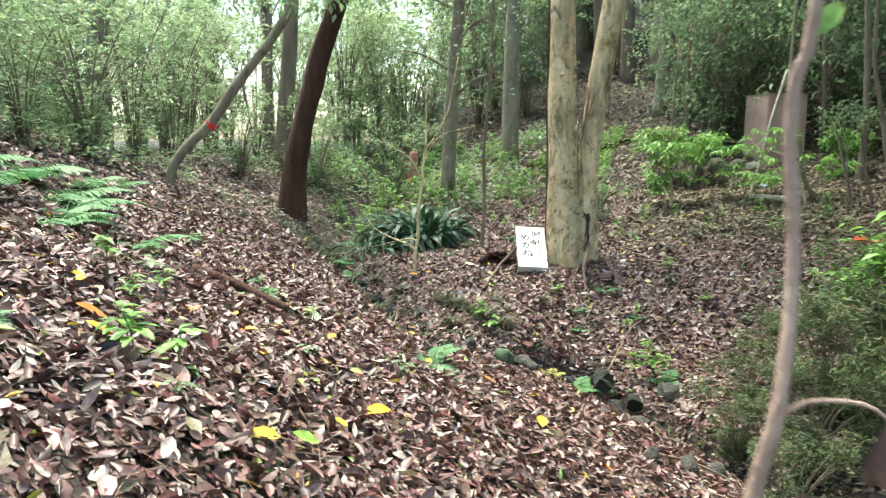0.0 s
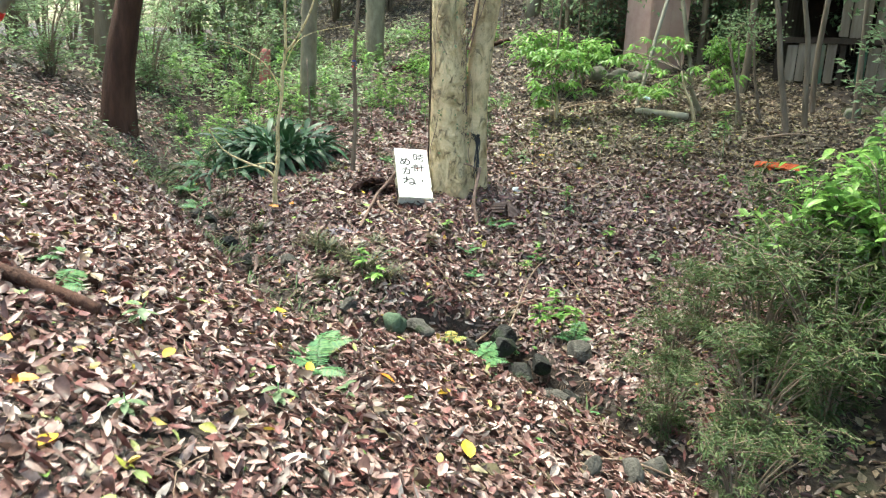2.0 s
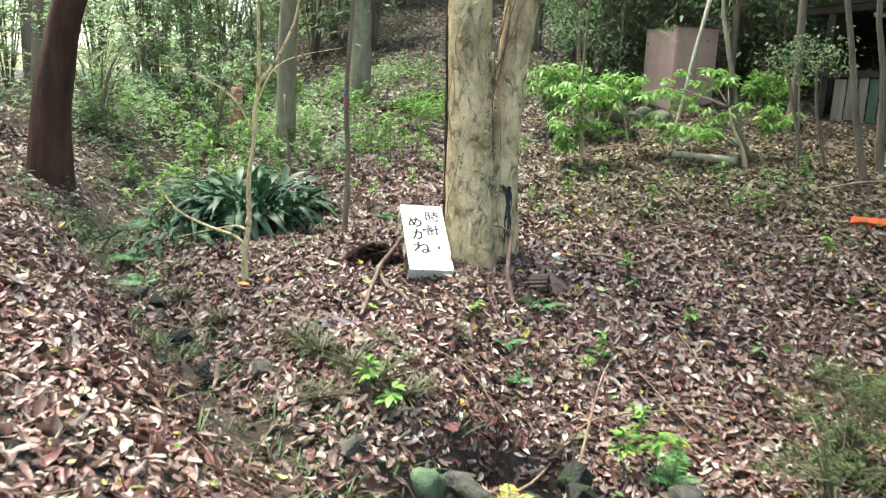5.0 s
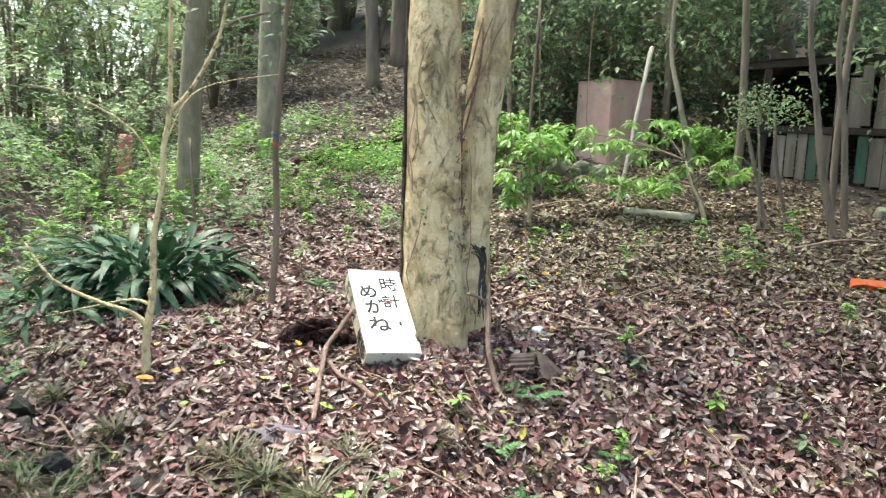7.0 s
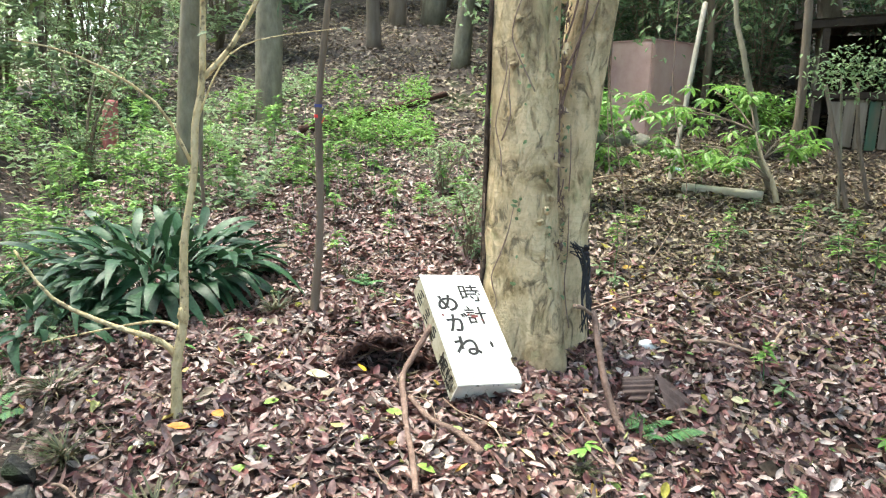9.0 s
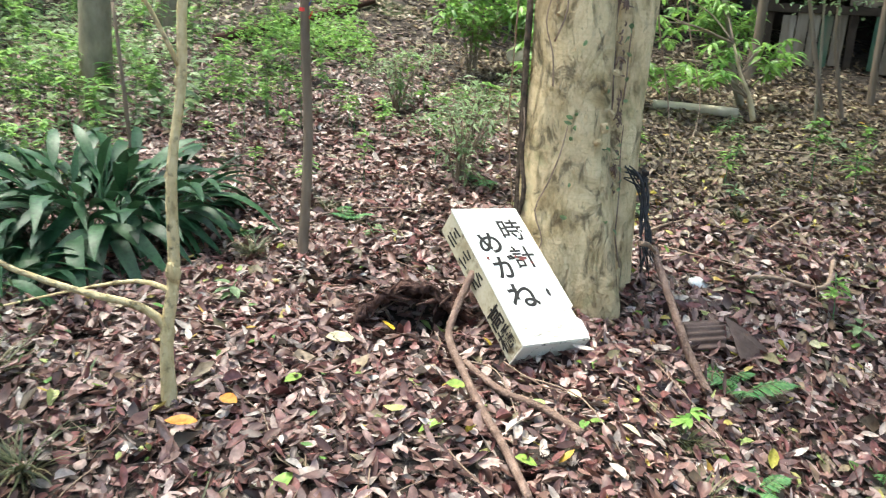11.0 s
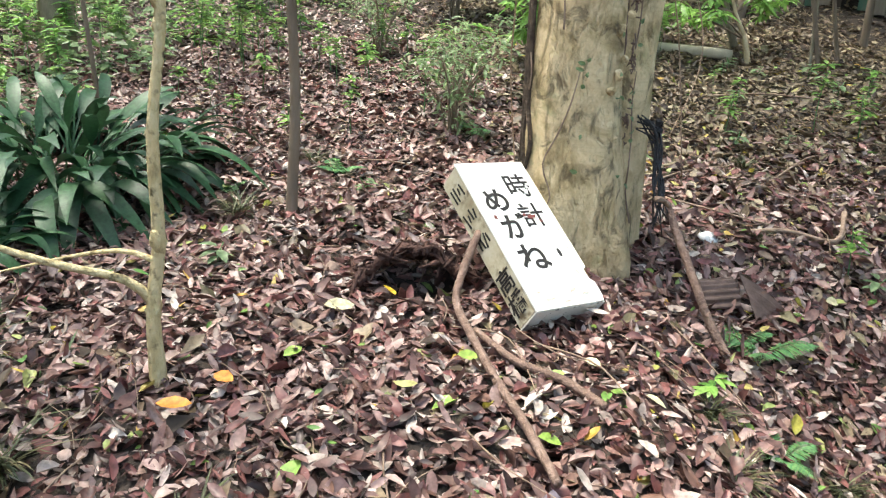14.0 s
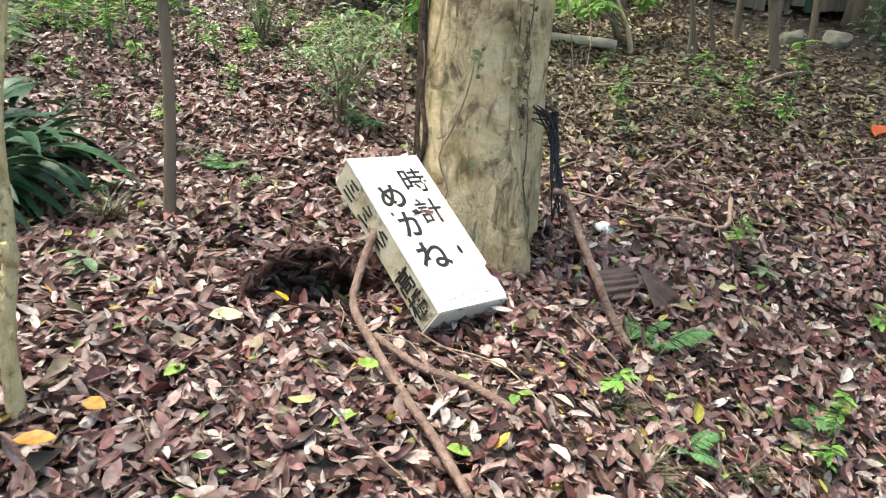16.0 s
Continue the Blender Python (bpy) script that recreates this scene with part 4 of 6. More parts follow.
whorl_shrub("slender shrub with drooping light green leaf sprays", (3.96, 4.32), [(2.5, 5.1, 1.81), (2.73, 4.6, 1.68), (3.27, 5.1, 1.6), (3.7, 4.9, 1.87), (3.76, 4.56, 1.4), (4.23, 4.8, 1.47), (3.35, 4.4, 1.2), (3.05, 4.8, 1.2), (4.5, 4.9, 1.4), (3.4, 5.1, 1.95), (2.8, 4.9, 1.28)], 19, [(0, 0, -0.1), (-0.08, 0.06, 0.25), (-0.2, 0.12, 0.5), (-0.28, 0.2, 0.8)])
whorl_shrub("dark-stemmed shrub with pale green leaf whorls", (1.72, 4.5), [(1.45, 4.48, 1.7), (1.85, 4.75, 1.66), (1.57, 4.2, 1.3), (2.0, 4.57, 1.2), (1.77, 4.42, 1.5), (1.49, 4.48, 1.0), (2.04, 4.6, 1.57)], 23, [(0, 0, -0.1), (0.02, 0.02, 0.3), (-0.03, 0.0, 0.6), (0.0, 0.02, 0.9)])
behind = make_shrub(45, 0.85, 0.5, 8, 420, 0.085, 0.34, CROWN_LIGHT, "low light green shrub behind the big tree", low=0.1, group="low shrubs")
for x, y, s, a in ((0.32, 2.5, 0.8, 0), (0.6, 3.3, 0.8, 70), (0.2, 5.0, 0.8, 30)):
    put(behind, x, y, s, a)
drop(behind)

mixed = [make_shrub(42, 2.6, 1.0, 12, 1500, 0.11, 0.42, CROWN, "dark green evergreen shrub in the undergrowth", low=0.05, fine=True), make_shrub(43, 2.2, 1.1, 12, 1500, 0.10, 0.4, CROWN_LIGHT, "loose light green shrub in the undergrowth", low=0.05, fine=True),
         make_shrub(44, 3.6, 1.3, 14, 1700, 0.13, 0.4, CROWN, "tall evergreen bush among the trees", low=0.2, fine=True), make_shrub(46, 3.8, 1.4, 14, 1700, 0.14, 0.42, CROWN_LIGHT, "tall light green bush among the trees", low=0.2, fine=True)]
# far leaves paled so that sunlit haze sits in their colour
CROWN_SUNLIT = leafy("sunlit_crown_leaves", [(0.27, 0.36, 0.17), (0.37, 0.47, 0.25), (0.46, 0.55, 0.32), (0.33, 0.43, 0.22)], 0.45, 0.55)
mixed.append(make_shrub(47, 4.2, 1.6, 14, 1500, 0.13, 0.42, CROWN_SUNLIT, "tall far bush with hazy sunlight painted into its pale green leaves", low=0.1, fine=True))
r = random.Random(8)
spots = [(-4.0, -4.9, 1), (-3.9, -6.2, 1), (-5.0, -3.2, 1), (-5.6, -1.6, 1), (5.6, 0.2, 1), (-6.3, -1.0, 1), (-7.0, 0.8, 4), (-7.6, 2.6, 4), (-6.0, -3.0, 2), (-5.2, -4.4, 0), (-4.6, -5.6, 0), (-7.2, -4.6, 3), (-6.2, 2.8, 1), (-5.4, 4.4, 1), (-7.8, 5.8, 4), (-4.4, 6.2, 1), (-8.8, 9.0, 4), (1.8, 9.6, 2), (3.0, 9.2, 2), (5.6, 8.6, 2), (2.0, 12.2, 3), (4.4, 11.2, 2),
         (7.6, 8.6, 2), (8.6, 6.2, 2), (9.4, 3.0, 3), (8.0, 2.2, 0), (7.0, 3.6, 0), (-6.5, 13.5, 4), (-11.0, 6.4, 3), (-9.4, -0.6, 3), (6.8, 11.2, 3), (9.6, 9.6, 2), (7.4, 0.6, 2), (6.6, -0.9, 0), (-8.6, -2.4, 2)]
for x, y, k in spots:
    put(mixed[k], x, y, r.uniform(0.8, 1.15), r.uniform(0, 360))
for i in range(84):
    a = r.uniform(radians(35), radians(178))
    q = r.uniform(13, 28)
    if 108 < math.degrees(a) < 150 and r.random() < 0.75:
        continue
    if -2.4 < q * math.cos(a) < 1.6 and q < 17:
        continue
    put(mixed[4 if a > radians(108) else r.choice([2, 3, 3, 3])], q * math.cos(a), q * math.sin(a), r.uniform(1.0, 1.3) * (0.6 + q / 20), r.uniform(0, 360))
for i in range(48):
    a = r.uniform(radians(42), radians(112)) if i < 36 else r.uniform(radians(112), radians(172))
    q = r.uniform(22, 38)
    put(mixed[r.choice([1, 3, 3, 2]) if i < 36 else 3], q * math.cos(a), q * math.sin(a), r.uniform(1.7, 2.6), r.uniform(0, 360))
# bushes with the sunlit leaf colour brighten the left background
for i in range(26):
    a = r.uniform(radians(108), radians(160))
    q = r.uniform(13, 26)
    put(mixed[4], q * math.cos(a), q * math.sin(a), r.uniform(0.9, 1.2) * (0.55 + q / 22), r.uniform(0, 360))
for x, y, k in [(2.6, 8.9, 0), (3.9, 9.4, 2), (5.0, 9.6, 0), (6.3, 9.8, 2), (7.2, 10.4, 2), (8.4, 8.0, 0), (2.2, 10.9, 2), (4.2, 12.6, 2), (6.0, 12.2, 0), (8.8, 11.0, 2), (-5.6, 11.6, 3), (9.8, 6.6, 2), (7.9, 4.6, 2)]:
    put(mixed[k], x, y, r.uniform(0.85, 1.25), r.uniform(0, 360))
for i in range(46):
    a = r.uniform(radians(112), radians(176))
    q = r.uniform(8.5, 18)
    x, y = q * math.cos(a), q * math.sin(a)
    if x > -5.2 or y > 5.5:
        continue
    put(mixed[r.choice([1, 4, 1, 4])], x, y, r.uniform(0.6, 0.95), r.uniform(0, 360))
for m in mixed:
    drop(m)

# fine bamboo-leaved thicket by the gully
thicket = make_shrub(51, 1.35, 0.75, 16, 3600, 0.075, 0.22, FINE, "dense grey-green thicket of fine narrow leaves", "thicket", "bush", 0.15, True, "gully thickets")
for x, y, s, a in ((2.85, -2.3, 0.6, 30), (2.75, -3.0, 0.55, 120), (3.2, -1.6, 0.6, 210), (3.1, -3.9, 0.7, 300), (3.55, -2.25, 1.0, 0), (4.15, -1.75, 1.15, 70), (3.9, -2.9, 1.1, 140), (4.8, -2.4, 1.3, 200), (3.3, -3.3, 0.8, 260), (4.6, -3.6, 1.2, 20), (4.9, -1.2, 0.9, 90), (5.6, -1.9, 1.3, 150)):
    put(thicket, x, y, s, a, 0.05)
drop(thicket)
spray = make_shrub(52, 1.7, 0.7, 9, 700, 0.12, 0.4, SHRUB, "bright green leafy bush beside the gully", group="gully bushes")
for x, y, s, a in ((4.05, -1.75, 1.05, 0), (4.45, -2.35, 1.2, 130), (4.9, -1.5, 1.2, 240), (5.1, -0.8, 1.0, 60)):
    put(spray, x, y, s, a, 0.02)
drop(spray)


# ferns
def frond_mesh(seed, length):
    r = random.Random(seed)
    n = 24
    line = [(length * u, 0, length * (0.55 * u - 0.62 * u * u)) for u in [i / 6 for i in range(7)]]
    v0, t0 = tube_arrays(line, [0.004 - 0.0005 * i for i in range(7)], 4, steps=2)
    pos, al, L = [], [], []
    for i in range(2, n + 1):
        u = i / n
        w = length * 0.30 * math.sin(math.pi * min(1, 0.15 + u * 0.95)) ** 0.8 + 0.008
        for s in (-1, 1):
            pos.append((length * u, 0, length * (0.55 * u - 0.62 * u * u)))
            al.append((0.45, s, -0.18 + r.uniform(-0.1, 0.1)))
            L.append(w * r.uniform(0.9, 1.1))
    L = np.array(L)
    return fast_mesh("frond", *join([(v0, t0), leaf_arrays(np.array(pos), np.array(al), np.tile([0, 0, 1.0], (len(pos), 1)), L, L * 0.15 + 0.003, 0.1, 0.12)]), FERN)


FRONDS = [frond_mesh(1, 0.34), frond_mesh(2, 0.42), frond_mesh(3, 0.28)]


def fern(x, y, n=6, s=1.0, seed=0, lift=8):
    r = random.Random(seed)
    f = holder("fern", "green fern with feathery fronds growing through leaves", "fern", "ferns", x, y, gz(x, y) + 0.01)
    for k in range(n):
        o = piece("frond", FRONDS[k % 3], f)
        o.matrix_local = pose(0, 0, 0, r.uniform(-12, 12), -r.uniform(0, lift * 3), k * 360 / n + r.uniform(-20, 20)) @ Matrix.Scale(s * r.uniform(0.8, 1.15), 4)
    return f


for i, (x, y, n, s) in enumerate([(1.17, -0.08, 3, 0.75), (-2.1, -5.5, 9, 1.8), (-2.5, -5.1, 8, 1.7), (-1.75, -5.9, 8, 1.5), (-2.3, -6.1, 8, 1.6), (-2.9, -5.7, 8, 1.7), (-1.45, -5.5, 7, 1.2), (-3.1, -5.0, 8, 1.6), (0.44, -4.53, 5, 0.8), (0.55, -4.75, 4, 0.6), (-0.62, -5.25, 4, 0.7), (1.27, -2.83, 5, 0.8), (1.65, -0.49, 5, 0.6), (1.13, 0.01, 3, 0.5),
                                  (1.02, -0.95, 4, 0.5), (-3.2, -4.2, 6, 1.0), (-3.6, -3.4, 6, 1.0), (-1.9, -4.4, 4, 0.6), (-0.1, -7.9, 4, 0.5), (-0.95, -4.9, 4, 0.6), (0.9, -0.62, 4, 0.5), (-2.9, 0.7, 6, 0.9), (-2.5, 0.1, 6, 0.8), (-3.1, 1.7, 6, 1.0), (-1.2, 1.75, 4, 0.5), (-0.55, 1.9, 4, 0.5), (0.5, 2.6, 5, 0.7), (2.9, 0.6, 3, 0.5)]):
    fern(x, y, n, s * (0.85 if s > 1.1 else 1), i + 60, 3 if s > 1.1 else 8)


# seedlings
def make_seedling(seed, h, n, leaf, width, material, label):
    r = random.Random(seed)
    t = holder("seedling", label, "seedling", "seedlings")
    stem = [(0, 0, -0.03), (0.01, 0.01, h * 0.5), (r.uniform(-0.03, 0.03), 0.02, h)]
    limb("stem", stem, [0.004, 0.003, 0.002], FERN, t, "", 5, 0)
    R = np.random.default_rng(seed)
    a = np.arange(n) * 2.4
    u = R.uniform(0.45, 1.0, n)
    pos = np.stack([0.012 * u, 0.012 * u, h * u], -1)
    al = np.stack([np.cos(a), np.sin(a), R.uniform(-0.1, 0.45, n)], -1)
    L = R.uniform(0.7, 1.15, n) * leaf
    piece("leaves", fast_mesh("leaves", *leaf_arrays(pos, al, np.tile([0, 0, 1.0], (n, 1)), L, L * width, 0.15, 0.25), material), t)
    return t


seeds = [make_seedling(1, 0.16, 9, 0.09, 0.45, SHRUB, "bright green seedling among fallen leaves"), make_seedling(2, 0.26, 16, 0.085, 0.4, SHRUB, "small leafy green seedling in the litter"), make_seedling(3, 0.10, 6, 0.07, 0.5, CROWN_LIGHT, "tiny green sprout in the litter"), make_seedling(4, 0.45, 30, 0.09, 0.4, SHRUB, "slender green seedling with many leaves")]
r = random.Random(3)
places = [(1.94, 0.34, 1, 1.1), (3.43, 1.68, 1, 1.5), (3.3, 1.95, 1, 1.4), (3.6, 2.3, 3, 1.0), (0.65, -0.44, 0, 0.9), (0.23, -7.48, 0, 1.3), (0.1, -7.4, 0, 1.2), (0.32, -7.3, 0, 1.2), (-0.25, -6.9, 1, 0.9), (-0.4, -6.5, 1, 0.9), (-0.73, -6.58, 1, 1.1), (0.12, -2.05, 1, 1.2), (0.25, -2.15, 0, 1.2), (2.6, 2.5, 3, 0.8), (2.4, 2.3, 1, 1.2), (1.95, -1.75, 1, 1.5), (1.85, -1.55, 3, 0.9), (2.05, -1.8, 3, 0.8), (1.75, -1.7, 1, 1.4), (1.65, -0.65, 3, 0.7),
          (-1.25, 0.75, 2, 1.3), (-0.45, 1.5, 2, 1.2), (1.35, 1.7, 2, 1.5), (1.9, 2.9, 3, 0.8), (0.28, -1.5, 2, 1.2), (1.55, -0.75, 1, 0.8), (2.4, -0.2, 0, 1.0), (2.9, -0.5, 2, 1.3), (-0.2, -5.2, 2, 1.3), (0.6, -5.5, 2, 1.2), (-0.9, -6.0, 2, 1.4), (0.3, -6.2, 2, 1.0), (0.8, -5.0, 2, 1.0), (3.7, 0.6, 1, 1.2), (2.0, 0.2, 2, 1.2), (0.55, -7.6, 2, 1.0), (-0.5, -7.9, 1, 0.9)]
for x, y, k, s in places:
    put(seeds[k], x, y, s, r.uniform(0, 360))
for i in range(70):
    x, y = r.uniform(-3.4, 4.5), r.uniform(1.8, 7)
    put(seeds[r.choice([1, 2, 3, 2])], x, y, r.uniform(0.7, 1.5), r.uniform(0, 360))
for i in range(110):
    y = r.uniform(4.5, 10.5)
    x = r.uniform(-6.5, -0.9) if y > 5.5 else r.uniform(-6.0, -2.0)
    put(seeds[r.choice([3, 3, 1])], x, y, r.uniform(1.0, 1.9), r.uniform(0, 360))
for i in range(60):
    u = r.random()
    x, y = -4.2 + 2.4 * u + r.uniform(-0.7, 0.4), 3.6 - 2.4 * u + r.uniform(-0.4, 0.8)
    if math.hypot(x + 2.15, y - 1.75) > 0.95:
        put(seeds[r.choice([1, 2, 3])], x, y, r.uniform(0.7, 1.4), r.uniform(0, 360))
for i in range(54):
    x, y = (r.uniform(-1.75, -0.5), r.uniform(3.6, 7.2)) if i % 2 else (r.uniform(-3.6, -2.2), r.uniform(3.2, 6.2))
    put(seeds[r.choice([3, 3, 1])], x, y, r.uniform(0.9, 1.5), r.uniform(0, 360))
for s in seeds:
    drop(s)

# low green cover on the far slope and by the gully
def cover(n, xlo, xhi, ylo, yhi, leaf, h, material, name, label):
    x, y = rng.uniform(xlo, xhi, n), rng.uniform(ylo, yhi, n)
    nz = np.sin(x * 1.7 + 2 * np.sin(y * 0.9)) + np.sin(y * 1.9 + 1.3 * np.sin(x * 1.1)) + rng.normal(0, 0.5, n)
    x, y = x[nz > 0.25], y[nz > 0.25]
    n = len(x)
    pos = np.stack([x, y, ground(x, y) + rng.random(n) * h], -1)
    al = unit(rng.normal(size=(n, 3)) * np.array([1, 1, 0.3]))
    up = unit(rng.normal(size=(n, 3)) * 0.4 + np.array([0, 0, 1.0]))
    L = rng.uniform(0.6, 1.3, n) * leaf
    ob = new(name, fast_mesh(name, *diamond_arrays(pos, al, up, L, L * 0.45), material))
    return tagged(ob, label, "ground cover", kind="stuff")


cover(13000, -8.5, -1.8, 4.2, 12, 0.12, 0.4, CROWN_LIGHT, "ground_cover", "low light green plants covering the forest floor")
cover(7000, -1.8, 0.2, 5.6, 11, 0.09, 0.3, SHRUB, "ground_cover", "bright green low plants on the slope")
cover(3200, -5.2, -2.4, 0.8, 4.2, 0.07, 0.22, CROWN, "ground_cover", "dark low plants along the gully")
cover(3500, -8.5, -4.6, -3, 4.5, 0.09, 0.3, CROWN_LIGHT, "ground_cover", "green plants beside the path")


# strap-leaved clump
def strap_mesh(seed, length, width, arch):
    r = random.Random(seed)
    n = 13
    vs, ts = [], []
    for i in range(n):
        u = i / (n - 1)
        w = 0.006 if u < 0.42 else width * math.sin(math.pi * min(1, (u - 0.38) / 0.62) ** 0.85) ** 0.9 + 0.002
        x = length * (0.25 * u + 0.65 * u * u * arch)
        z = length * (0.95 * u - 0.75 * arch * u * u * u)
        fold = 0.22 * w
        vs += [(x, -w, z + fold), (x, 0, z), (x, w, z + fold)]
    for i in range(n - 1):
        for k in (0, 1):
            a = i * 3 + k
            ts += [(a, a + 1, a + 4), (a, a + 4, a + 3)]
    return fast_mesh("strap_leaf", vs, ts, DARKLEAF, True)


STRAPS = [strap_mesh(1, 0.98, 0.044, 0.55), strap_mesh(2, 0.92, 0.046, 0.72), strap_mesh(3, 1.0, 0.041, 0.4), strap_mesh(4, 0.9, 0.046, 0.9), strap_mesh(5, 0.8, 0.048, 1.1)]


def strap_clump(x, y, n, spread, s, seed):
    r = random.Random(seed)
    c = holder("strap_leaf_clump", "clump of glossy dark green strap leaves", "plant", "strap-leaved clumps", x, y, gz(x, y))
    for k in range(n):
        a = r.uniform(0, 360)
        q = spread * math.sqrt(r.random())
        px, py = q * math.cos(radians(a)), q * math.sin(radians(a))
        o = piece("strap_leaf", r.choice(STRAPS), c)
        o.matrix_local = pose(px, py, gz(x + px, y + py) - gz(x, y) - 0.02, r.uniform(-24, 24), r.uniform(-14, 16) + 28 * q / spread, a + r.uniform(-60, 60)) @ Matrix.Scale(s * r.uniform(0.75, 1.15), 4)


strap_clump(-2.15, 2.0, 299, 0.52, 0.92, 1)
strap_clump(-2.62, 1.1, 48, 0.3, 0.66, 2)


# grass and sedge along the gully
def gully_grass(n):
    x, y = rng.uniform(-4.2, 3.6, n), rng.uniform(-5.0, 2.4, n)
    keep = (rng.random(n) < gully(x, y) ** 1.5) & (np.sin(x * 3.1 + 1.7 * np.sin(y * 2.3)) + rng.normal(0, 0.5, n) > -0.1)
    x, y = x[keep], y[keep]
    m = 5
    x, y = np.repeat(x, m) + rng.normal(0, 0.03, len(x) * m), np.repeat(y, m) + rng.normal(0, 0.03, len(y) * m)
    k = len(x)
    pos = np.stack([x, y, ground(x, y)], -1)
    a = rng.uniform(0, 6.28, k)
    al = np.stack([np.cos(a) * 0.7, np.sin(a) * 0.7, rng.uniform(0.3, 1.2, k)], -1)
    L = rng.uniform(0.08, 0.24, k)
    return leaf_arrays(pos, al, np.tile([0.1, 0.1, 1.0], (k, 1)), L, L * 0.06 + 0.003, 0.1, 0.35)


gg = new("gully_grass", fast_mesh("gully_grass", *gully_grass(7000), FINE))
tagged(gg, "thin grey-green grass and sedge growing along the gully", "grass", kind="stuff")

# ---- dead wood ----
def stick(name, label, pts, r0, r1, material=ROOTWOOD, group="", category="branch", seed=1, segs=9):
    x, y, z = pts[0]
    n = len(pts)
    v, t = tube_arrays([(p[0] - x, p[1] - y, p[2] - z) for p in pts], [r0 + (r1 - r0) * i / (n - 1) for i in range(n)], segs, 0.22, seed, 5)
    ob = new(name, fast_mesh(name, v, t, material, True))
    ob.location = (x, y, z)
    return tagged(ob, label, category, group)


def on(x, y, up=0.02):
    return (x, y, gz(x, y) + up)


stick("curved_root", "curved brown root resting against the sign", [(-0.10, 0.36, 0.33), (-0.19, 0.25, 0.2), on(-0.26, 0.1, 0.09), on(-0.25, -0.15, 0.065), on(-0.24, -0.4, 0.06), on(-0.215, -0.66, 0.06), on(-0.2, -0.95, 0.05)], 0.019, 0.016, seed=2)
stick("fallen_branch", "brown dead branch lying below the sign", [on(-0.22, -0.06, 0.05), on(-0.117, -0.30, 0.05), on(0.02, -0.43, 0.05), on(0.12, -0.6, 0.05)], 0.014, 0.019, seed=3)
stick("leaning_branch", "dark brown branch leaning beside the trunk", [(0.895, 0.49, 0.414), (0.885, 0.32, 0.292), (0.88, 0.11, 0.137), (0.91, 0.0, 0.0), (0.95, -0.13, -0.13)], 0.02, 0.021, ROOTWOOD, seed=4)
stick("snapped_branch", "pale snapped branch propped against the trunk foot", [(0.73, 0.31, 0.49), (0.79, 0.35, 0.47), (0.86, 0.4, 0.42)], 0.014, 0.010, TWIG, seed=12)
stick("dead_branch", "forked dead branch on fallen leaves", [on(1.55, 0.74, 0.04), on(1.8, 0.7, 0.05), on(2.05, 0.6, 0.03), on(2.3, 0.85, 0.04)], 0.011, 0.016, TWIG, seed=5)
stick("fallen_limb", "dark fallen limb lying on the bank", [on(-0.97, -5.52, 0.05), on(-0.75, -5.46, 0.075), on(-0.5, -5.42, 0.07), on(-0.30, -5.38, 0.06)], 0.042, 0.034, BARK_DARK, seed=6)
stick("gully_branch", "pale dead branch bridging the gully", [on(0.75, -2.2, 0.16), on(1.15, -1.75, 0.2), on(1.55, -1.3, 0.1), on(2.2, -1.1, 0.08)], 0.012, 0.006, TWIG, seed=7)
stick("gully_branch", "thin dead branch standing up from the gully", [on(1.28, -2.3, 0.0), on(1.45, -1.75, 0.28), on(1.6, -1.2, 0.3), on(1.72, -0.8, 0.22)], 0.012, 0.005, TWIG, seed=8)
stick("fallen_log", "dark fallen trunk across the hillside", [on(-1.9, 8.4, 0.05), on(-1.1, 8.8, 0.12), on(-0.2, 9.5, 0.1), on(0.5, 10.1, 0.1)], 0.08, 0.05, BARK_DARK, seed=9)
stick("grey_pole", "grey weathered pole leaning by the cabinet", [(3.1, 5.5, gz(3.1, 5.5) - 0.1), (3.28, 5.75, 1.5), (3.45, 6.0, 2.3), (3.68, 6.4, 3.15)], 0.036, 0.034, surface("weathered_pole", [(0.2, 0.18, 0.14), (0.33, 0.30, 0.245)], 8, 0.8, 0.2), category="pole", seed=10)
stick("old_log", "pale barkless log lying at the clearing edge", [on(3.07, 4.96, 0.06), on(3.45, 4.75, 0.065), on(3.86, 4.52, 0.06)], 0.054, 0.05, surface("barkless_wood", [(0.42, 0.36, 0.265), (0.60, 0.53, 0.40)], 9, 0.8, 0.3, 40, (1, 1, 1)), category="log", seed=11, segs=14)
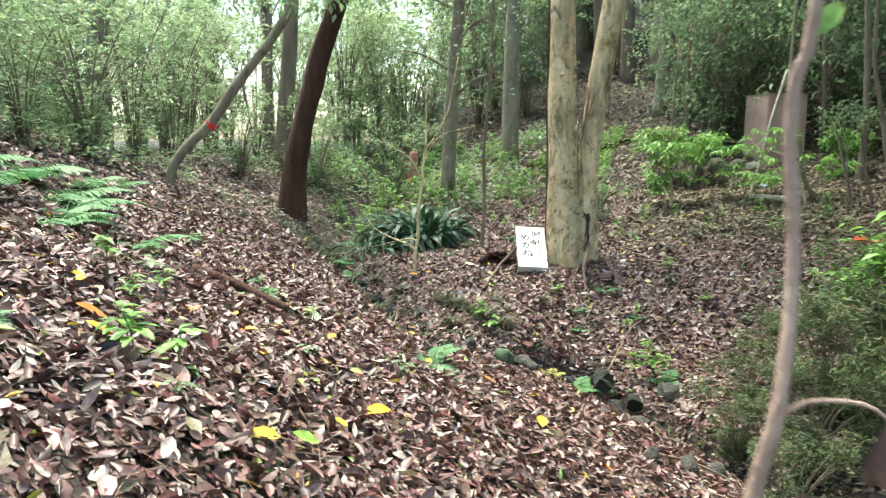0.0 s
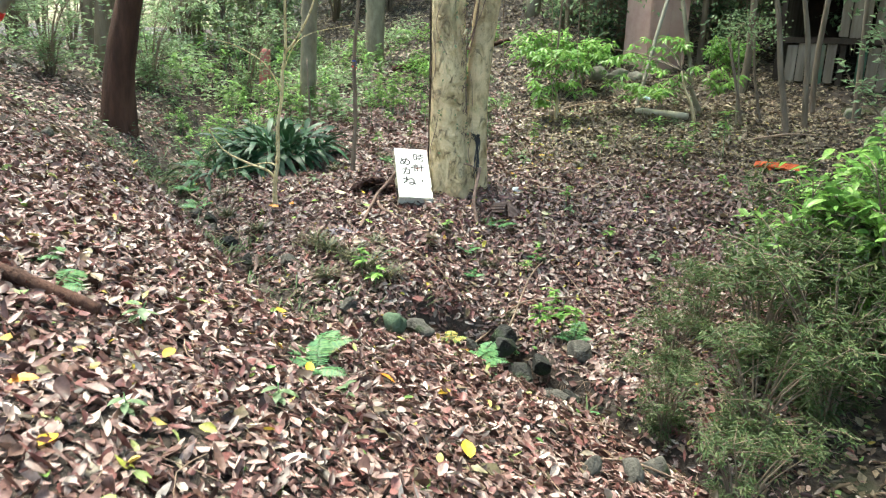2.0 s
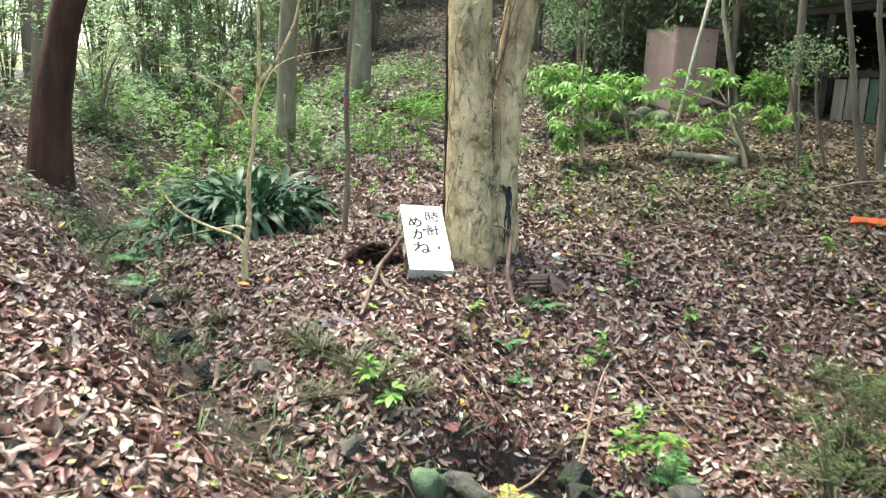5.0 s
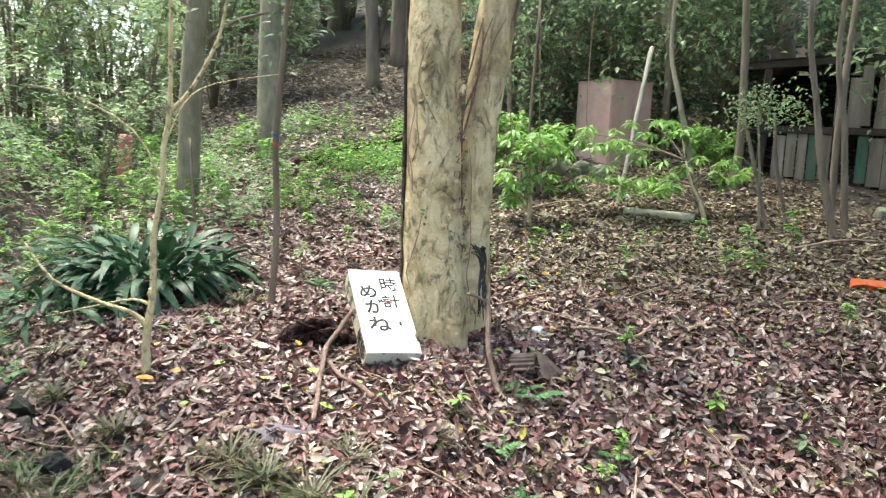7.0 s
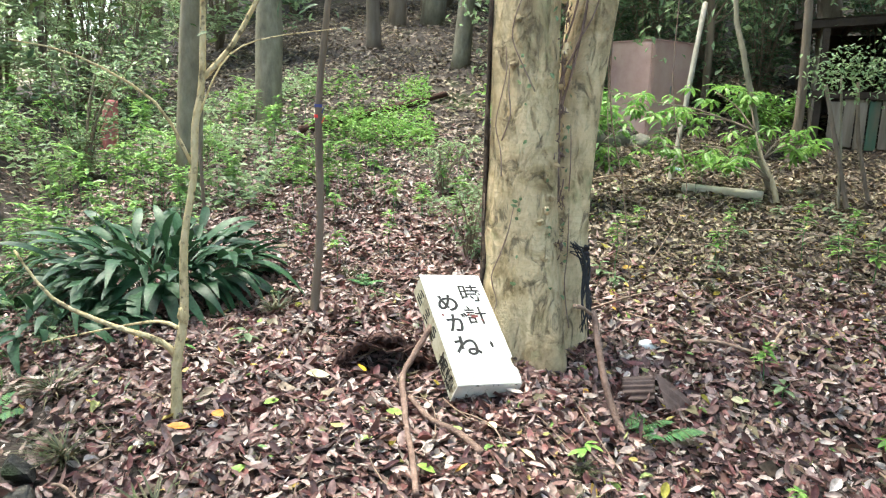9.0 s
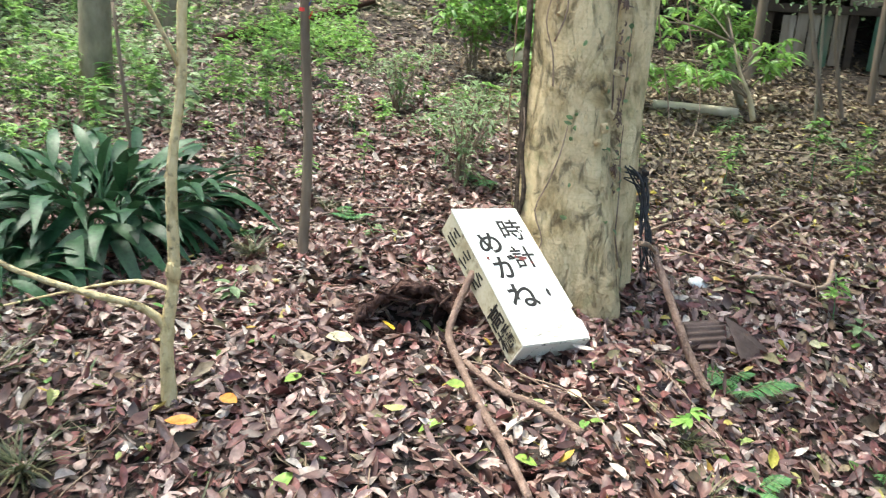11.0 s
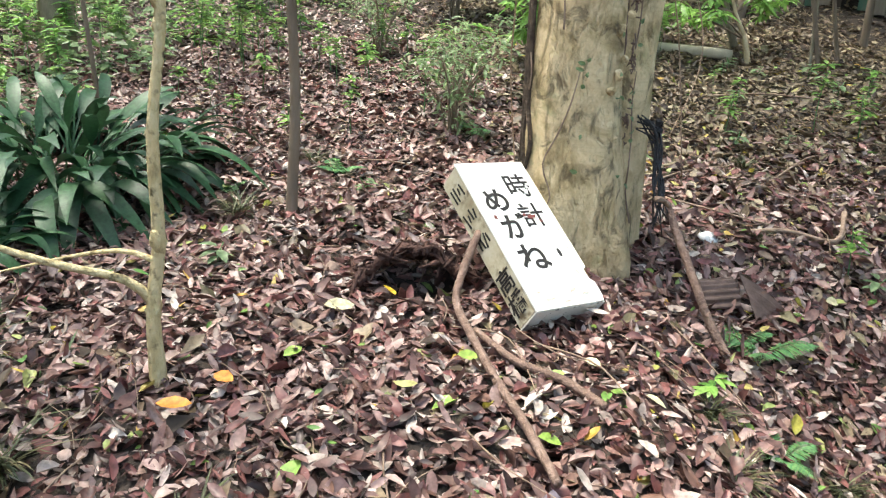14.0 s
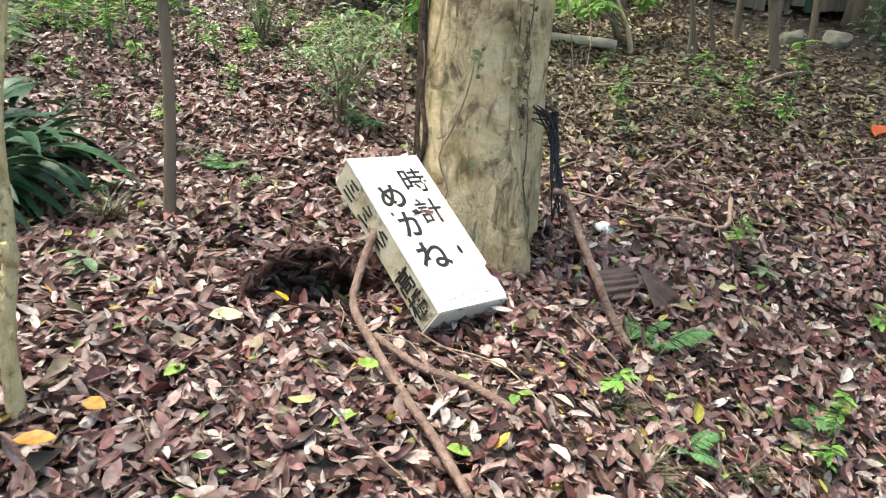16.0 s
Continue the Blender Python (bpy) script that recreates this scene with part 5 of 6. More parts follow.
for k, (p, q, s) in enumerate([((0.02, -0.12), (0.25, -0.75), 0.005), ((0.35, 0.0), (0.75, -0.6), 0.004), ((-0.3, 0.0), (-0.1, -0.5), 0.004), ((0.7, 0.1), (0.9, -0.5), 0.005), ((1.3, 1.2), (1.9, 0.7), 0.007), ((1.0, 1.2), (2.0, 1.6), 0.01), ((2.1, 1.3), (2.9, 1.7), 0.008), ((-0.6, 0.5), (-0.2, 0.9), 0.006), ((-1.9, -0.6), (-1.5, -1.0), 0.010), ((-2.0, -0.9), (-1.2, -1.1), 0.006), ((2.3, -0.3), (2.7, -1.3), 0.006), ((1.9, -0.6), (2.5, -1.7), 0.006), ((2.2, -1.0), (2.9, -1.2), 0.007), ((2.4, -1.6), (1.7, -1.1), 0.006), ((2.1, -4.3), (2.9, -3.9), 0.012), ((2.4, -4.8), (3.1, -4.4), 0.012), ((2.0, -3.6), (2.8, -3.2), 0.008), ((3.4, 1.2), (4.3, 0.9), 0.009), ((2.8, 3.2), (3.9, 2.9), 0.012), ((1.9, 5.3), (2.7, 5.6), 0.015), ((-3.2, -4.0), (-2.6, -3.4), 0.012), ((-2.6, 0.3), (-3.3, 1.0), 0.014), ((-2.9, 1.1), (-3.6, 1.3), 0.012), ((4.4, 3.0), (5.6, 3.3), 0.02), ((0.4, -1.2), (0.9, -1.5), 0.007)]):
    rr = random.Random(k)
    mx, my = (p[0] + q[0]) / 2 + rr.uniform(-0.1, 0.1), (p[1] + q[1]) / 2 + rr.uniform(-0.1, 0.1)
    stick("dead_twig", "thin dry twig lying on fallen leaves", [on(*p, 0.035), on(mx, my, 0.07), on(*q, 0.03)], s, s * 0.5, TWIG, "fallen twigs", "twig", k + 20, 6)


def twig_debris(n, xlo, xhi, ylo, yhi):
    out = []
    for k in range(n):
        x, y = rng.uniform(xlo, xhi), rng.uniform(ylo, yhi)
        a, L = rng.uniform(0, 6.28), rng.uniform(0.12, 0.5)
        p = [on(x + L * u * math.cos(a + 0.5 * u), y + L * u * math.sin(a + 0.5 * u), 0.03 + rng.uniform(0, 0.03)) for u in (0, 0.5, 1)]
        w = rng.uniform(0.0012, 0.0035)
        out.append(tube_arrays(p, [w, w, w * 0.6], 4, steps=2))
    return out


debris = new("twig_debris", fast_mesh("twig_debris", *join(twig_debris(520, -2.6, 4.2, -3.2, 3.0) + twig_debris(220, -1.6, 3.2, -9, -3.2) + twig_debris(150, 1.8, 3.6, -4.6, -1)), TWIG, True))
tagged(debris, "dry thin twigs and stalks strewn over the leaves", "twigs", kind="stuff")

# near branch beside the start of the walk
PINKBARK = surface("pinkish_bark", [(0.26, 0.16, 0.12), (0.40, 0.27, 0.21), (0.50, 0.37, 0.30)], 22, 0.85, 0.6, 90, (1, 1, 0.5))
edge = holder("bare_branch", "bare pinkish-brown young stem with a side twig", "branch", "", 2.35, -8.95, gz(2.35, -8.95))
eo = (2.35, -8.95, gz(2.35, -8.95))
branch(edge, [(2.35, -8.95, eo[2] - 0.05), (2.44, -8.92, 1.0), (2.496, -8.902, 1.338), (2.518, -8.891, 1.443), (2.529, -8.858, 1.564), (2.527, -8.842, 1.675), (2.518, -8.836, 1.78), (2.52, -8.842, 1.863), (2.535, -8.85, 1.94), (2.55, -8.85, 2.4)], 0.0105, 0.008, PINKBARK, eo, "stem")
branch(edge, [(2.518, -8.891, 1.443), (2.557, -8.89, 1.467), (2.612, -8.897, 1.472), (2.64, -8.9, 1.455)], 0.0035, 0.0025, PINKBARK, eo, "side_twig")
piece("leaf", fast_mesh("leaf", *leaf_arrays(np.array([(0.185, 0.1, 1.905 - eo[2])]), np.array([(0.4, 0, 0.6)]), np.array([(0, -1, 0.3)]), 0.05, 0.03), SHRUB), edge)
piece("dead_leaf", fast_mesh("dead_leaf", *leaf_arrays(np.array([(0.29, 0.05, 1.455 - eo[2]), (0.285, 0.052, 1.45 - eo[2])]), np.array([(0.15, 0, -1), (0.0, 0.2, -1)]), np.array([(0, -1, 0.1), (0.3, -1, 0)]), 0.1, 0.05), LITTER), edge)

# ---- rotten stump beside the sign ----
ROT = surface("rotten_wood", [(0.02, 0.012, 0.010), (0.065, 0.034, 0.027), (0.13, 0.07, 0.055)], 14, 0.95, 0.9, 50)
stump = holder("rotten_stump", "crumbling dark rotten stump with hollow underside", "stump", "", -0.34, 0.34, 0.05)
rs = random.Random(12)


def bent(fn, m, n, thick=0.004):
    """A thin sheet from a function of two numbers from 0 to 1."""
    bm = bmesh.new()
    g = [[bm.verts.new(fn(i / m, j / n)) for i in range(m + 1)] for j in range(n + 1)]
    for j in range(n):
        for i in range(m):
            bm.faces.new((g[j][i], g[j][i + 1], g[j + 1][i + 1], g[j + 1][i]))
    bmesh.ops.recalc_face_normals(bm, faces=bm.faces)
    bmesh.ops.solidify(bm, geom=bm.faces[:], thickness=thick)
    return bm


def rotten_roof(u, v):
    x = -0.30 + 0.56 * u
    edge = 0.05 * noise.noise(Vector((u * 9, 0.3, 2))) + 0.02 * noise.noise(Vector((u * 31, 0.3, 7)))
    y = 0.06 + edge * (1 - v) + 0.30 * v + 0.05 * math.sin(u * 4)
    top = 0.17 * math.sin(math.pi * (0.08 + 0.84 * u)) * (1 - 0.7 * v * v) + 0.01
    return (x, y, top + 0.035 * noise.noise(Vector((u * 7, v * 5, 4))) + 0.02 * noise.noise(Vector((u * 22, v * 16, 9))))


part("hollow_shell", bent(rotten_roof, 64, 24, 0.035), ROT, stump, "", True)
for k in range(46):
    u = rs.random()
    p = Vector(rotten_roof(u, rs.uniform(0.0, 0.5))) + Vector((0, -0.01, -rs.uniform(0.0, 0.03)))
    d = Vector((rs.gauss(0, 0.7), -rs.uniform(0.1, 0.6), rs.gauss(-0.25, 0.35))).normalized() * rs.uniform(0.04, 0.13)
    q = rs.uniform(0.005, 0.016)
    limb("splinter", [tuple(p - d * 0.3), tuple(p + d * 0.4 + Vector((0, 0, rs.uniform(-0.01, 0.01)))), tuple(p + d)], [q, q * 0.9, q * 0.3], ROT, stump, "", 5, 0.5, k)
nl = 150
lp = np.array([rotten_roof(rs.random(), rs.uniform(0.1, 1.0)) for _ in range(nl)]) + np.array([0, 0, 0.012])
lr = np.random.default_rng(44)
ll = lr.uniform(0.035, 0.09, nl)
piece("caught_leaves", fast_mesh("caught_leaves", *leaf_arrays(lp, lr.normal(size=(nl, 3)) * np.array([1, 1, 0.25]), unit(lr.normal(size=(nl, 3)) * 0.35 + np.array([0, 0, 1.0])), ll, ll * 0.42, 0.15, lr.normal(0, 0.25, nl)), LITTER, True), stump, "dead leaves caught on the stump")["kind"] = "stuff"

# ---- rusty sheet, bowl, straps ----
RUST = surface("rusty_sheet", [(0.075, 0.05, 0.042), (0.13, 0.088, 0.072), (0.18, 0.125, 0.10)], 9, 0.6, 0.3, 40, stain=((0.20, 0.11, 0.07), 16, 0.62), metal=0.3)
sheet = holder("rusty_sheet", "bent rusty corrugated metal sheet half buried in leaves", "metal sheet", "", 1.20, 0.27, gz(1.20, 0.27) + 0.02)


def sheet_mesh(profile, depth, ridges, amp):
    """A folded sheet: a profile in x and z, ridged across, run along y."""
    m, n = 24, 10
    line = [Vector((p[0], 0, p[1])) for p in profile]
    vs, fs = [], []
    for j in range(n + 1):
        for i in range(m + 1):
            u = i / m * (len(line) - 1)
            k = min(int(u), len(line) - 2)
            p = line[k].lerp(line[k + 1], u - k)
            w = amp * math.sin(j / n * ridges * 2 * math.pi)
            vs.append((p.x + 0.02 * noise.noise(Vector((i * 0.3, j * 0.4, 0))), depth * j / n, p.z + w + 0.012 * noise.noise(Vector((i * 0.25, j * 0.3, 5)))))
    bm = bmesh.new()
    bv = [bm.verts.new(v) for v in vs]
    for j in range(n):
        for i in range(m):
            a = j * (m + 1) + i
            bm.faces.new((bv[a], bv[a + 1], bv[a + m + 2], bv[a + m + 1]))
    ge = bmesh.ops.solidify(bm, geom=bm.faces[:], thickness=0.004)
    return bm


sheet.rotation_euler = (0, 0, radians(-15))


def corrugated(u, v):
    a = radians(20 + 130 * v)
    r = 0.14 + 0.008 * math.sin(v * 50)
    return (-0.15 + 0.19 * u, 0.08 - r * math.cos(a), r * math.sin(a) + 0.05 - 0.03 * (1 - u))


def flap(u, v):
    x = 0.03 + 0.09 * v + (0.36 - 0.09 * v) * u
    z = 0.215 * (1 - v) * (1 - u) ** 0.8 + 0.03 * (1 - u) + (0.0 - 0.03 * v) * u
    return (x, 0.03 - 0.12 * v * (1 - u) - 0.10 * u, z + 0.010 * math.sin(u * 6 + v * 2) + 0.012 * noise.noise(Vector((u * 4, v * 5, 1))))


part("corrugated_part", bent(corrugated, 12, 90), RUST, sheet, "corrugated rusty metal", True)
part("flat_flap", bent(flap, 20, 14), RUST, sheet, "bent flat rusty flap")
PLASTIC = surface("dirty_white_plastic", [(0.55, 0.55, 0.52), (0.75, 0.75, 0.72)], 9, 0.45, 0.05, stain=((0.2, 0.16, 0.1), 18, 0.6))
bm = bmesh.new()
bmesh.ops.create_uvsphere(bm, u_segments=20, v_segments=12, radius=0.06, matrix=Matrix.Diagonal((1.15, 0.9, 0.62, 1)))
for v in [v for v in bm.verts if v.co.z < -0.01]:
    v.co.z = -0.01 + (v.co.z + 0.01) * 0.1
ob = part("plastic_bowl", bm, PLASTIC, None, "", True)
ob.location = on(1.34, 0.74, 0.015)
ob.rotation_euler = (0.3, 0.2, 0.4)
tagged(ob, "dirty white plastic bowl upturned on the leaves", "bowl")
CORD = surface("black_cord", [(0.01, 0.01, 0.011), (0.025, 0.024, 0.026)], 30, 0.6, 0.2)
cord = holder("black_cord", "black frayed cord hanging down the trunk", "cord", "", 0.87, 0.6, 0.75)
for k in range(9):
    rc = random.Random(k)
    limb("strand", [(-0.10 + rc.uniform(-0.02, 0.01), 0.05, 0.04 + rc.uniform(-0.05, 0.03)), (rc.uniform(-0.06, 0.0), rc.uniform(-0.03, 0.02), rc.uniform(-0.05, 0.03)), (-0.02 + rc.uniform(-0.025, 0.02), -0.05, -0.14), (-0.02 + rc.uniform(-0.03, 0.03), -0.10, -0.28), (-0.02 + rc.uniform(-0.07, 0.04), -0.16 + rc.uniform(-0.03, 0.03), -0.36 - rc.uniform(0, 0.16))], [0.003, rc.uniform(0.004, 0.008), 0.006, 0.005, 0.003], CORD, cord, "", 6, 0.2, k)
bm = bmesh.new()
for q in range(5):
    bmesh.ops.create_icosphere(bm, subdivisions=2, radius=0.018, matrix=pose(-0.035 + 0.008 * (q % 3), -0.01 + 0.008 * (q % 2), -0.05 + 0.022 * q, 20 * q, 30, 0) @ Matrix.Diagonal((1.1, 0.7, 0.9, 1)))
for v in bm.verts:
    v.co += Vector((noise.noise(v.co * 60), noise.noise(v.co * 60 + Vector((4, 0, 0))), noise.noise(v.co * 50))) * 0.014
part("knot", bm, CORD, cord)

# hanging vines
for k, pts in enumerate([[(0.98, 1.05, 3.4), (1.03, 1.1, 2.28), (1.07, 1.14, 1.66), (1.2, 1.11, 1.1), (1.28, 1.0, 0.4)], [(0.27, 1.15, 3.2), (0.27, 1.2, 1.27), (0.27, 1.18, 0.92), (0.31, 1.12, 0.5), (0.33, 1.08, 0.25)], [(2.0, 2.6, 3.6), (1.96, 2.5, 1.9), (2.1, 2.3, 1.0), (1.7, 1.9, 0.45)], [(1.5, 3.2, 3.8), (1.62, 3.2, 1.6), (1.75, 3.1, 0.5)]]):
    stick("hanging_vine", "thin pale vine hanging from the branches", pts, 0.005, 0.004, TWIG, "hanging vines", "vine", k + 70, 6)

# ---- stones ----
STONE = surface("mossy_stone", [(0.03, 0.028, 0.024), (0.07, 0.065, 0.055), (0.13, 0.12, 0.1)], 9, 0.9, 0.8, 50, stain=((0.035, 0.05, 0.02), 6, 0.55))
# stone colour lowered to carry the shade of the gully cavity; mossy stain
DARKSTONE = surface("shade_dark_stone", [(0.010, 0.010, 0.009), (0.024, 0.023, 0.02), (0.05, 0.047, 0.04)], 7, 0.75, 1.0, 40, stain=((0.022, 0.034, 0.014), 5, 0.5))
MOSS = surface("moss_stone", [(0.045, 0.07, 0.04), (0.075, 0.11, 0.065), (0.12, 0.15, 0.10)], 9, 0.95, 0.6, 70)
TAN = surface("tan_stone", [(0.22, 0.15, 0.12), (0.33, 0.24, 0.19)], 9, 0.9, 0.4, 50)


def stone(x, y, s, seed, material=STONE, sink=0.3, label="grey mossy stone in the gully", flat=0.7):
    r = random.Random(seed)
    bm = bmesh.new()
    bmesh.ops.create_icosphere(bm, subdivisions=3, radius=s, matrix=Matrix.Diagonal((r.uniform(0.9, 1.4), r.uniform(0.6, 1.0), flat, 1)))
    broken = material is DARKSTONE
    for q in range(13 if broken else 10):
        n = Vector((r.uniform(-1, 1), r.uniform(-1, 1), r.uniform(-0.4, 1))).normalized()
        far_side = max(v.co.dot(n) for v in bm.verts) * r.uniform(0.5 if broken else 0.55, 0.85)
        for v in bm.verts:
            e = v.co.dot(n) - far_side
            if e > 0:
                v.co -= n * e
    off = Vector((r.uniform(0, 50), 0, 0))
    for v in bm.verts:
        v.co += v.co.normalized() * s * (0.3 if broken else 1) * (0.25 * noise.noise(v.co / s * 0.9 + off) + 0.07 * noise.noise(v.co / s * 4 + off))
    ob = part("stone", bm, material, None, "", not broken)
    ob.location = on(x, y, s * flat * (1 - 2 * sink))
    ob.rotation_euler = (0, 0, r.uniform(0, 6))
    return tagged(ob, label, "stone", "stones")


stone(0.60, -2.83, 0.125, 1, MOSS, 0.1, "green moss-covered stone at the gully edge").location.z = -0.31
stone(0.78, -2.72, 0.11, 2).location.z = -0.39
for x, y, z, q, sd, fl in ((1.42, -2.12, -0.72, 0.20, 81, 0.5), (1.62, -2.30, -0.93, 0.20, 82, 0.55), (1.82, -2.72, -0.90, 0.16, 83, 0.7), (1.41, -1.86, -0.72, 0.14, 84, 1.0), (1.14, -2.34, -0.64, 0.12, 85, 0.35), (1.11, -3.34, -0.50, 0.07, 86, 0.6), (1.36, -2.42, -0.86, 0.14, 87, 0.8), (1.78, -2.12, -0.86, 0.18, 88, 0.6), (2.0, -2.5, -1.0, 0.17, 89, 0.7), (-1.08, -1.80, -0.20, 0.13, 90, 0.5), (-0.85, -1.62, -0.24, 0.10, 91, 0.5), (-1.5, -1.25, -0.2, 0.11, 92, 0.5), (-2.05, -0.55, -0.15, 0.12, 93, 0.5), (-1.3, -2.0, -0.1, 0.1, 94, 0.5)):
    stone(x, y, q, sd, DARKSTONE, 0.3, "slab of rock in the gully, darkened with the cavity's shade", fl).location.z = z
stone(-0.74, 0.6, 0.055, 3, TAN, 0.2, "small tan stone among fallen leaves")
for k, (x, y, s) in enumerate([(2.1, -2.0, 0.16), (2.35, -4.25, 0.14), (2.1, -4.45, 0.11), (2.55, -3.9, 0.12), (2.7, -3.5, 0.13), (0.1, -2.5, 0.1), (-0.7, -1.75, 0.09), (-1.0, -1.45, 0.08), (-1.95, -0.7, 0.11), (-2.4, -0.2, 0.1), (1.9, -3.0, 0.12), (2.2, -2.6, 0.15), (-3.9, -0.6, 0.1)]):
    stone(x, y, s, k + 30)
for k, (x, y, s) in enumerate([(2.1, 7.0, 0.2), (2.5, 7.15, 0.24), (2.9, 7.2, 0.2), (3.2, 7.1, 0.18), (2.75, 6.95, 0.15), (6.4, 4.6, 0.18), (6.9, 4.4, 0.2)]):
    stone(x, y, s, k + 60, surface("pale_stone", [(0.12, 0.115, 0.09), (0.24, 0.225, 0.18)], 6, 0.9, 0.5, 40, stain=((0.08, 0.11, 0.05), 5, 0.55)) if k == 0 else bpy.data.materials["pale_stone"], 0.25, "pale rough stone stacked behind the clearing", 0.85)

# ---- orange board ----
board = holder("orange_board", "orange painted broken board lying on leaves", "board", "", 4.23, 1.55, gz(4.23, 1.55) + 0.08)
bm = bmesh.new()
pl = [(0, -0.05), (0.12, -0.02), (0.62, -0.06), (0.66, 0.0), (0.6, 0.06), (0.05, 0.05)]
fc = bm.faces.new([bm.verts.new((x, y, 0)) for x, y in pl])
ex = bmesh.ops.extrude_face_region(bm, geom=[fc])
bmesh.ops.translate(bm, vec=(0, 0, 0.03), verts=[v for v in ex["geom"] if isinstance(v, bmesh.types.BMVert)])
bmesh.ops.recalc_face_normals(bm, faces=bm.faces)
part("plank", bm, ORANGE, board)
board.rotation_euler = (radians(35), radians(4), radians(8))
bm = bmesh.new()
box(bm, 0.2, 0.24, -0.06, 0.055, -0.02, -0.002, 0.002)
part("batten", bm, ORANGE, board)

# ---- steel cabinet ----
PINK = surface("faded_pink_steel", [(0.42, 0.25, 0.2), (0.52, 0.33, 0.28), (0.58, 0.40, 0.34)], 2.2, 0.6, 0.1, 30, stain=((0.22, 0.12, 0.08), 5, 0.66))
PINKEDGE = surface("faded_pink_trim", [(0.38, 0.22, 0.2), (0.5, 0.32, 0.29)], 4, 0.6, 0.1)
cab = holder("steel_cabinet", "faded pinkish-brown steel cabinet standing in the undergrowth", "cabinet", "", 3.46, 7.68, gz(3.46, 7.68) - 0.05)
cab.rotation_euler = (0, 0, radians(28))
part("body", box(bmesh.new(), 0.0, 0.88, 0.0, 0.92, 0.0, 1.48, 0.012), PINK, cab)
part("side_panel", box(bmesh.new(), -0.012, -0.002, 0.03, 0.89, 0.05, 1.44, 0.003), PINK, cab)
for x0 in (0.02, 0.445):
    part("door", box(bmesh.new(), x0, x0 + 0.415, -0.016, -0.003, 0.05, 1.44, 0.004), PINK, cab)
part("top_rim", box(bmesh.new(), -0.015, 0.895, -0.02, 0.935, 1.48, 1.50, 0.004), PINKEDGE, cab)
part("handle", box(bmesh.new(), 0.40, 0.415, -0.04, -0.017, 0.7, 0.82, 0.003), surface("dull_steel", [(0.3, 0.3, 0.3), (0.45, 0.45, 0.44)], 20, 0.4, 0.1, metal=0.8), cab, "dull steel handle")

# ---- old shed ----
BOARD = surface("weathered_board", [(0.12, 0.095, 0.072), (0.23, 0.185, 0.142), (0.34, 0.285, 0.225)], 5, 0.9, 0.4, 50, (1, 1, 0.12))
GREENBOARD = surface("green_stained_board", [(0.03, 0.07, 0.045), (0.07, 0.13, 0.085), (0.17, 0.14, 0.10)], 4, 0.85, 0.4, 40, (1, 1, 0.2))
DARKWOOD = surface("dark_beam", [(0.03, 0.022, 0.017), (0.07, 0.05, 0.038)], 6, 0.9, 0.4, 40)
ROOFM = surface("roof_sheet", [(0.05, 0.04, 0.035), (0.12, 0.10, 0.08)], 4, 0.85, 0.3, 30)
WHITEP = surface("white_panel", [(0.6, 0.6, 0.55), (0.75, 0.75, 0.7)], 4, 0.7, 0.1, stain=((0.35, 0.32, 0.25), 5, 0.6))
shed = holder("old_shed", "dilapidated wooden shed with gaping weathered boards", "shed", "", 5.75, 7.05, 1.15)
shed.rotation_euler = (0, 0, radians(-27))
rh = random.Random(17)
x = 0.0
while x < 4.2:
    w = rh.uniform(0.13, 0.19)
    if rh.random() < (0.88 if x > 0.9 else 0.35):
        z0, z1 = 0.98, 1.74 + 0.07 * x + rh.uniform(-0.16, 0.1)
        o = part("wall_board", box(bmesh.new(), x, x + w, -0.012, 0.012, z0, z1, 0.003), WHITEP if 1.75 < x < 2.0 else BOARD, shed)
        o.rotation_euler = (0, radians(rh.uniform(-1.5, 1.5)), 0)
    if rh.random() < 0.9:
        part("skirting_board", box(bmesh.new(), x, x + w, -0.014, 0.010, 0.05 + rh.uniform(0, 0.15), 0.86 + rh.uniform(-0.04, 0.03), 0.003), GREENBOARD if rh.random() < 0.3 else BOARD, shed)
    x += w + rh.uniform(0.004, 0.02)
part("rail", box(bmesh.new(), -0.1, 4.3, -0.05, -0.016, 0.86, 0.97, 0.006), DARKWOOD, shed)
part("eaves_beam", box(bmesh.new(), -0.3, 4.4, 0.02, 0.12, 1.86, 1.97, 0.006), DARKWOOD, shed).rotation_euler = (0, radians(-4), 0)
for x in (-0.04, 1.05, 2.1, 3.2, 4.22):
    part("post", box(bmesh.new(), x, x + 0.1, 0.02, 0.12, -0.15, 1.86, 0.008), DARKWOOD, shed)
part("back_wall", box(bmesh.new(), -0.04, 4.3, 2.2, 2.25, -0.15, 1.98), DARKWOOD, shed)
for x in (-0.06, 4.3):
    part("side_wall", box(bmesh.new(), x, x + 0.03, 0.12, 2.2, -0.1, 1.9), BOARD, shed)
o = part("roof", sheet_mesh([(-0.5, 0.0), (1.2, 0.03), (3.0, 0.0), (4.8, 0.02)], 2.9, 14, 0.02), ROOFM, shed, "", True)
o.matrix_local = pose(0, 0.0, 1.98, 2, -4, 0)
for x in (0.3, 1.2, 2.1, 3.0, 3.9):
    o = part("rafter", box(bmesh.new(), x, x + 0.06, 0.0, 2.2, -0.1, -0.02), DARKWOOD, shed)
    o.matrix_local = pose(0, 0, 1.96, 2, -4, 0)

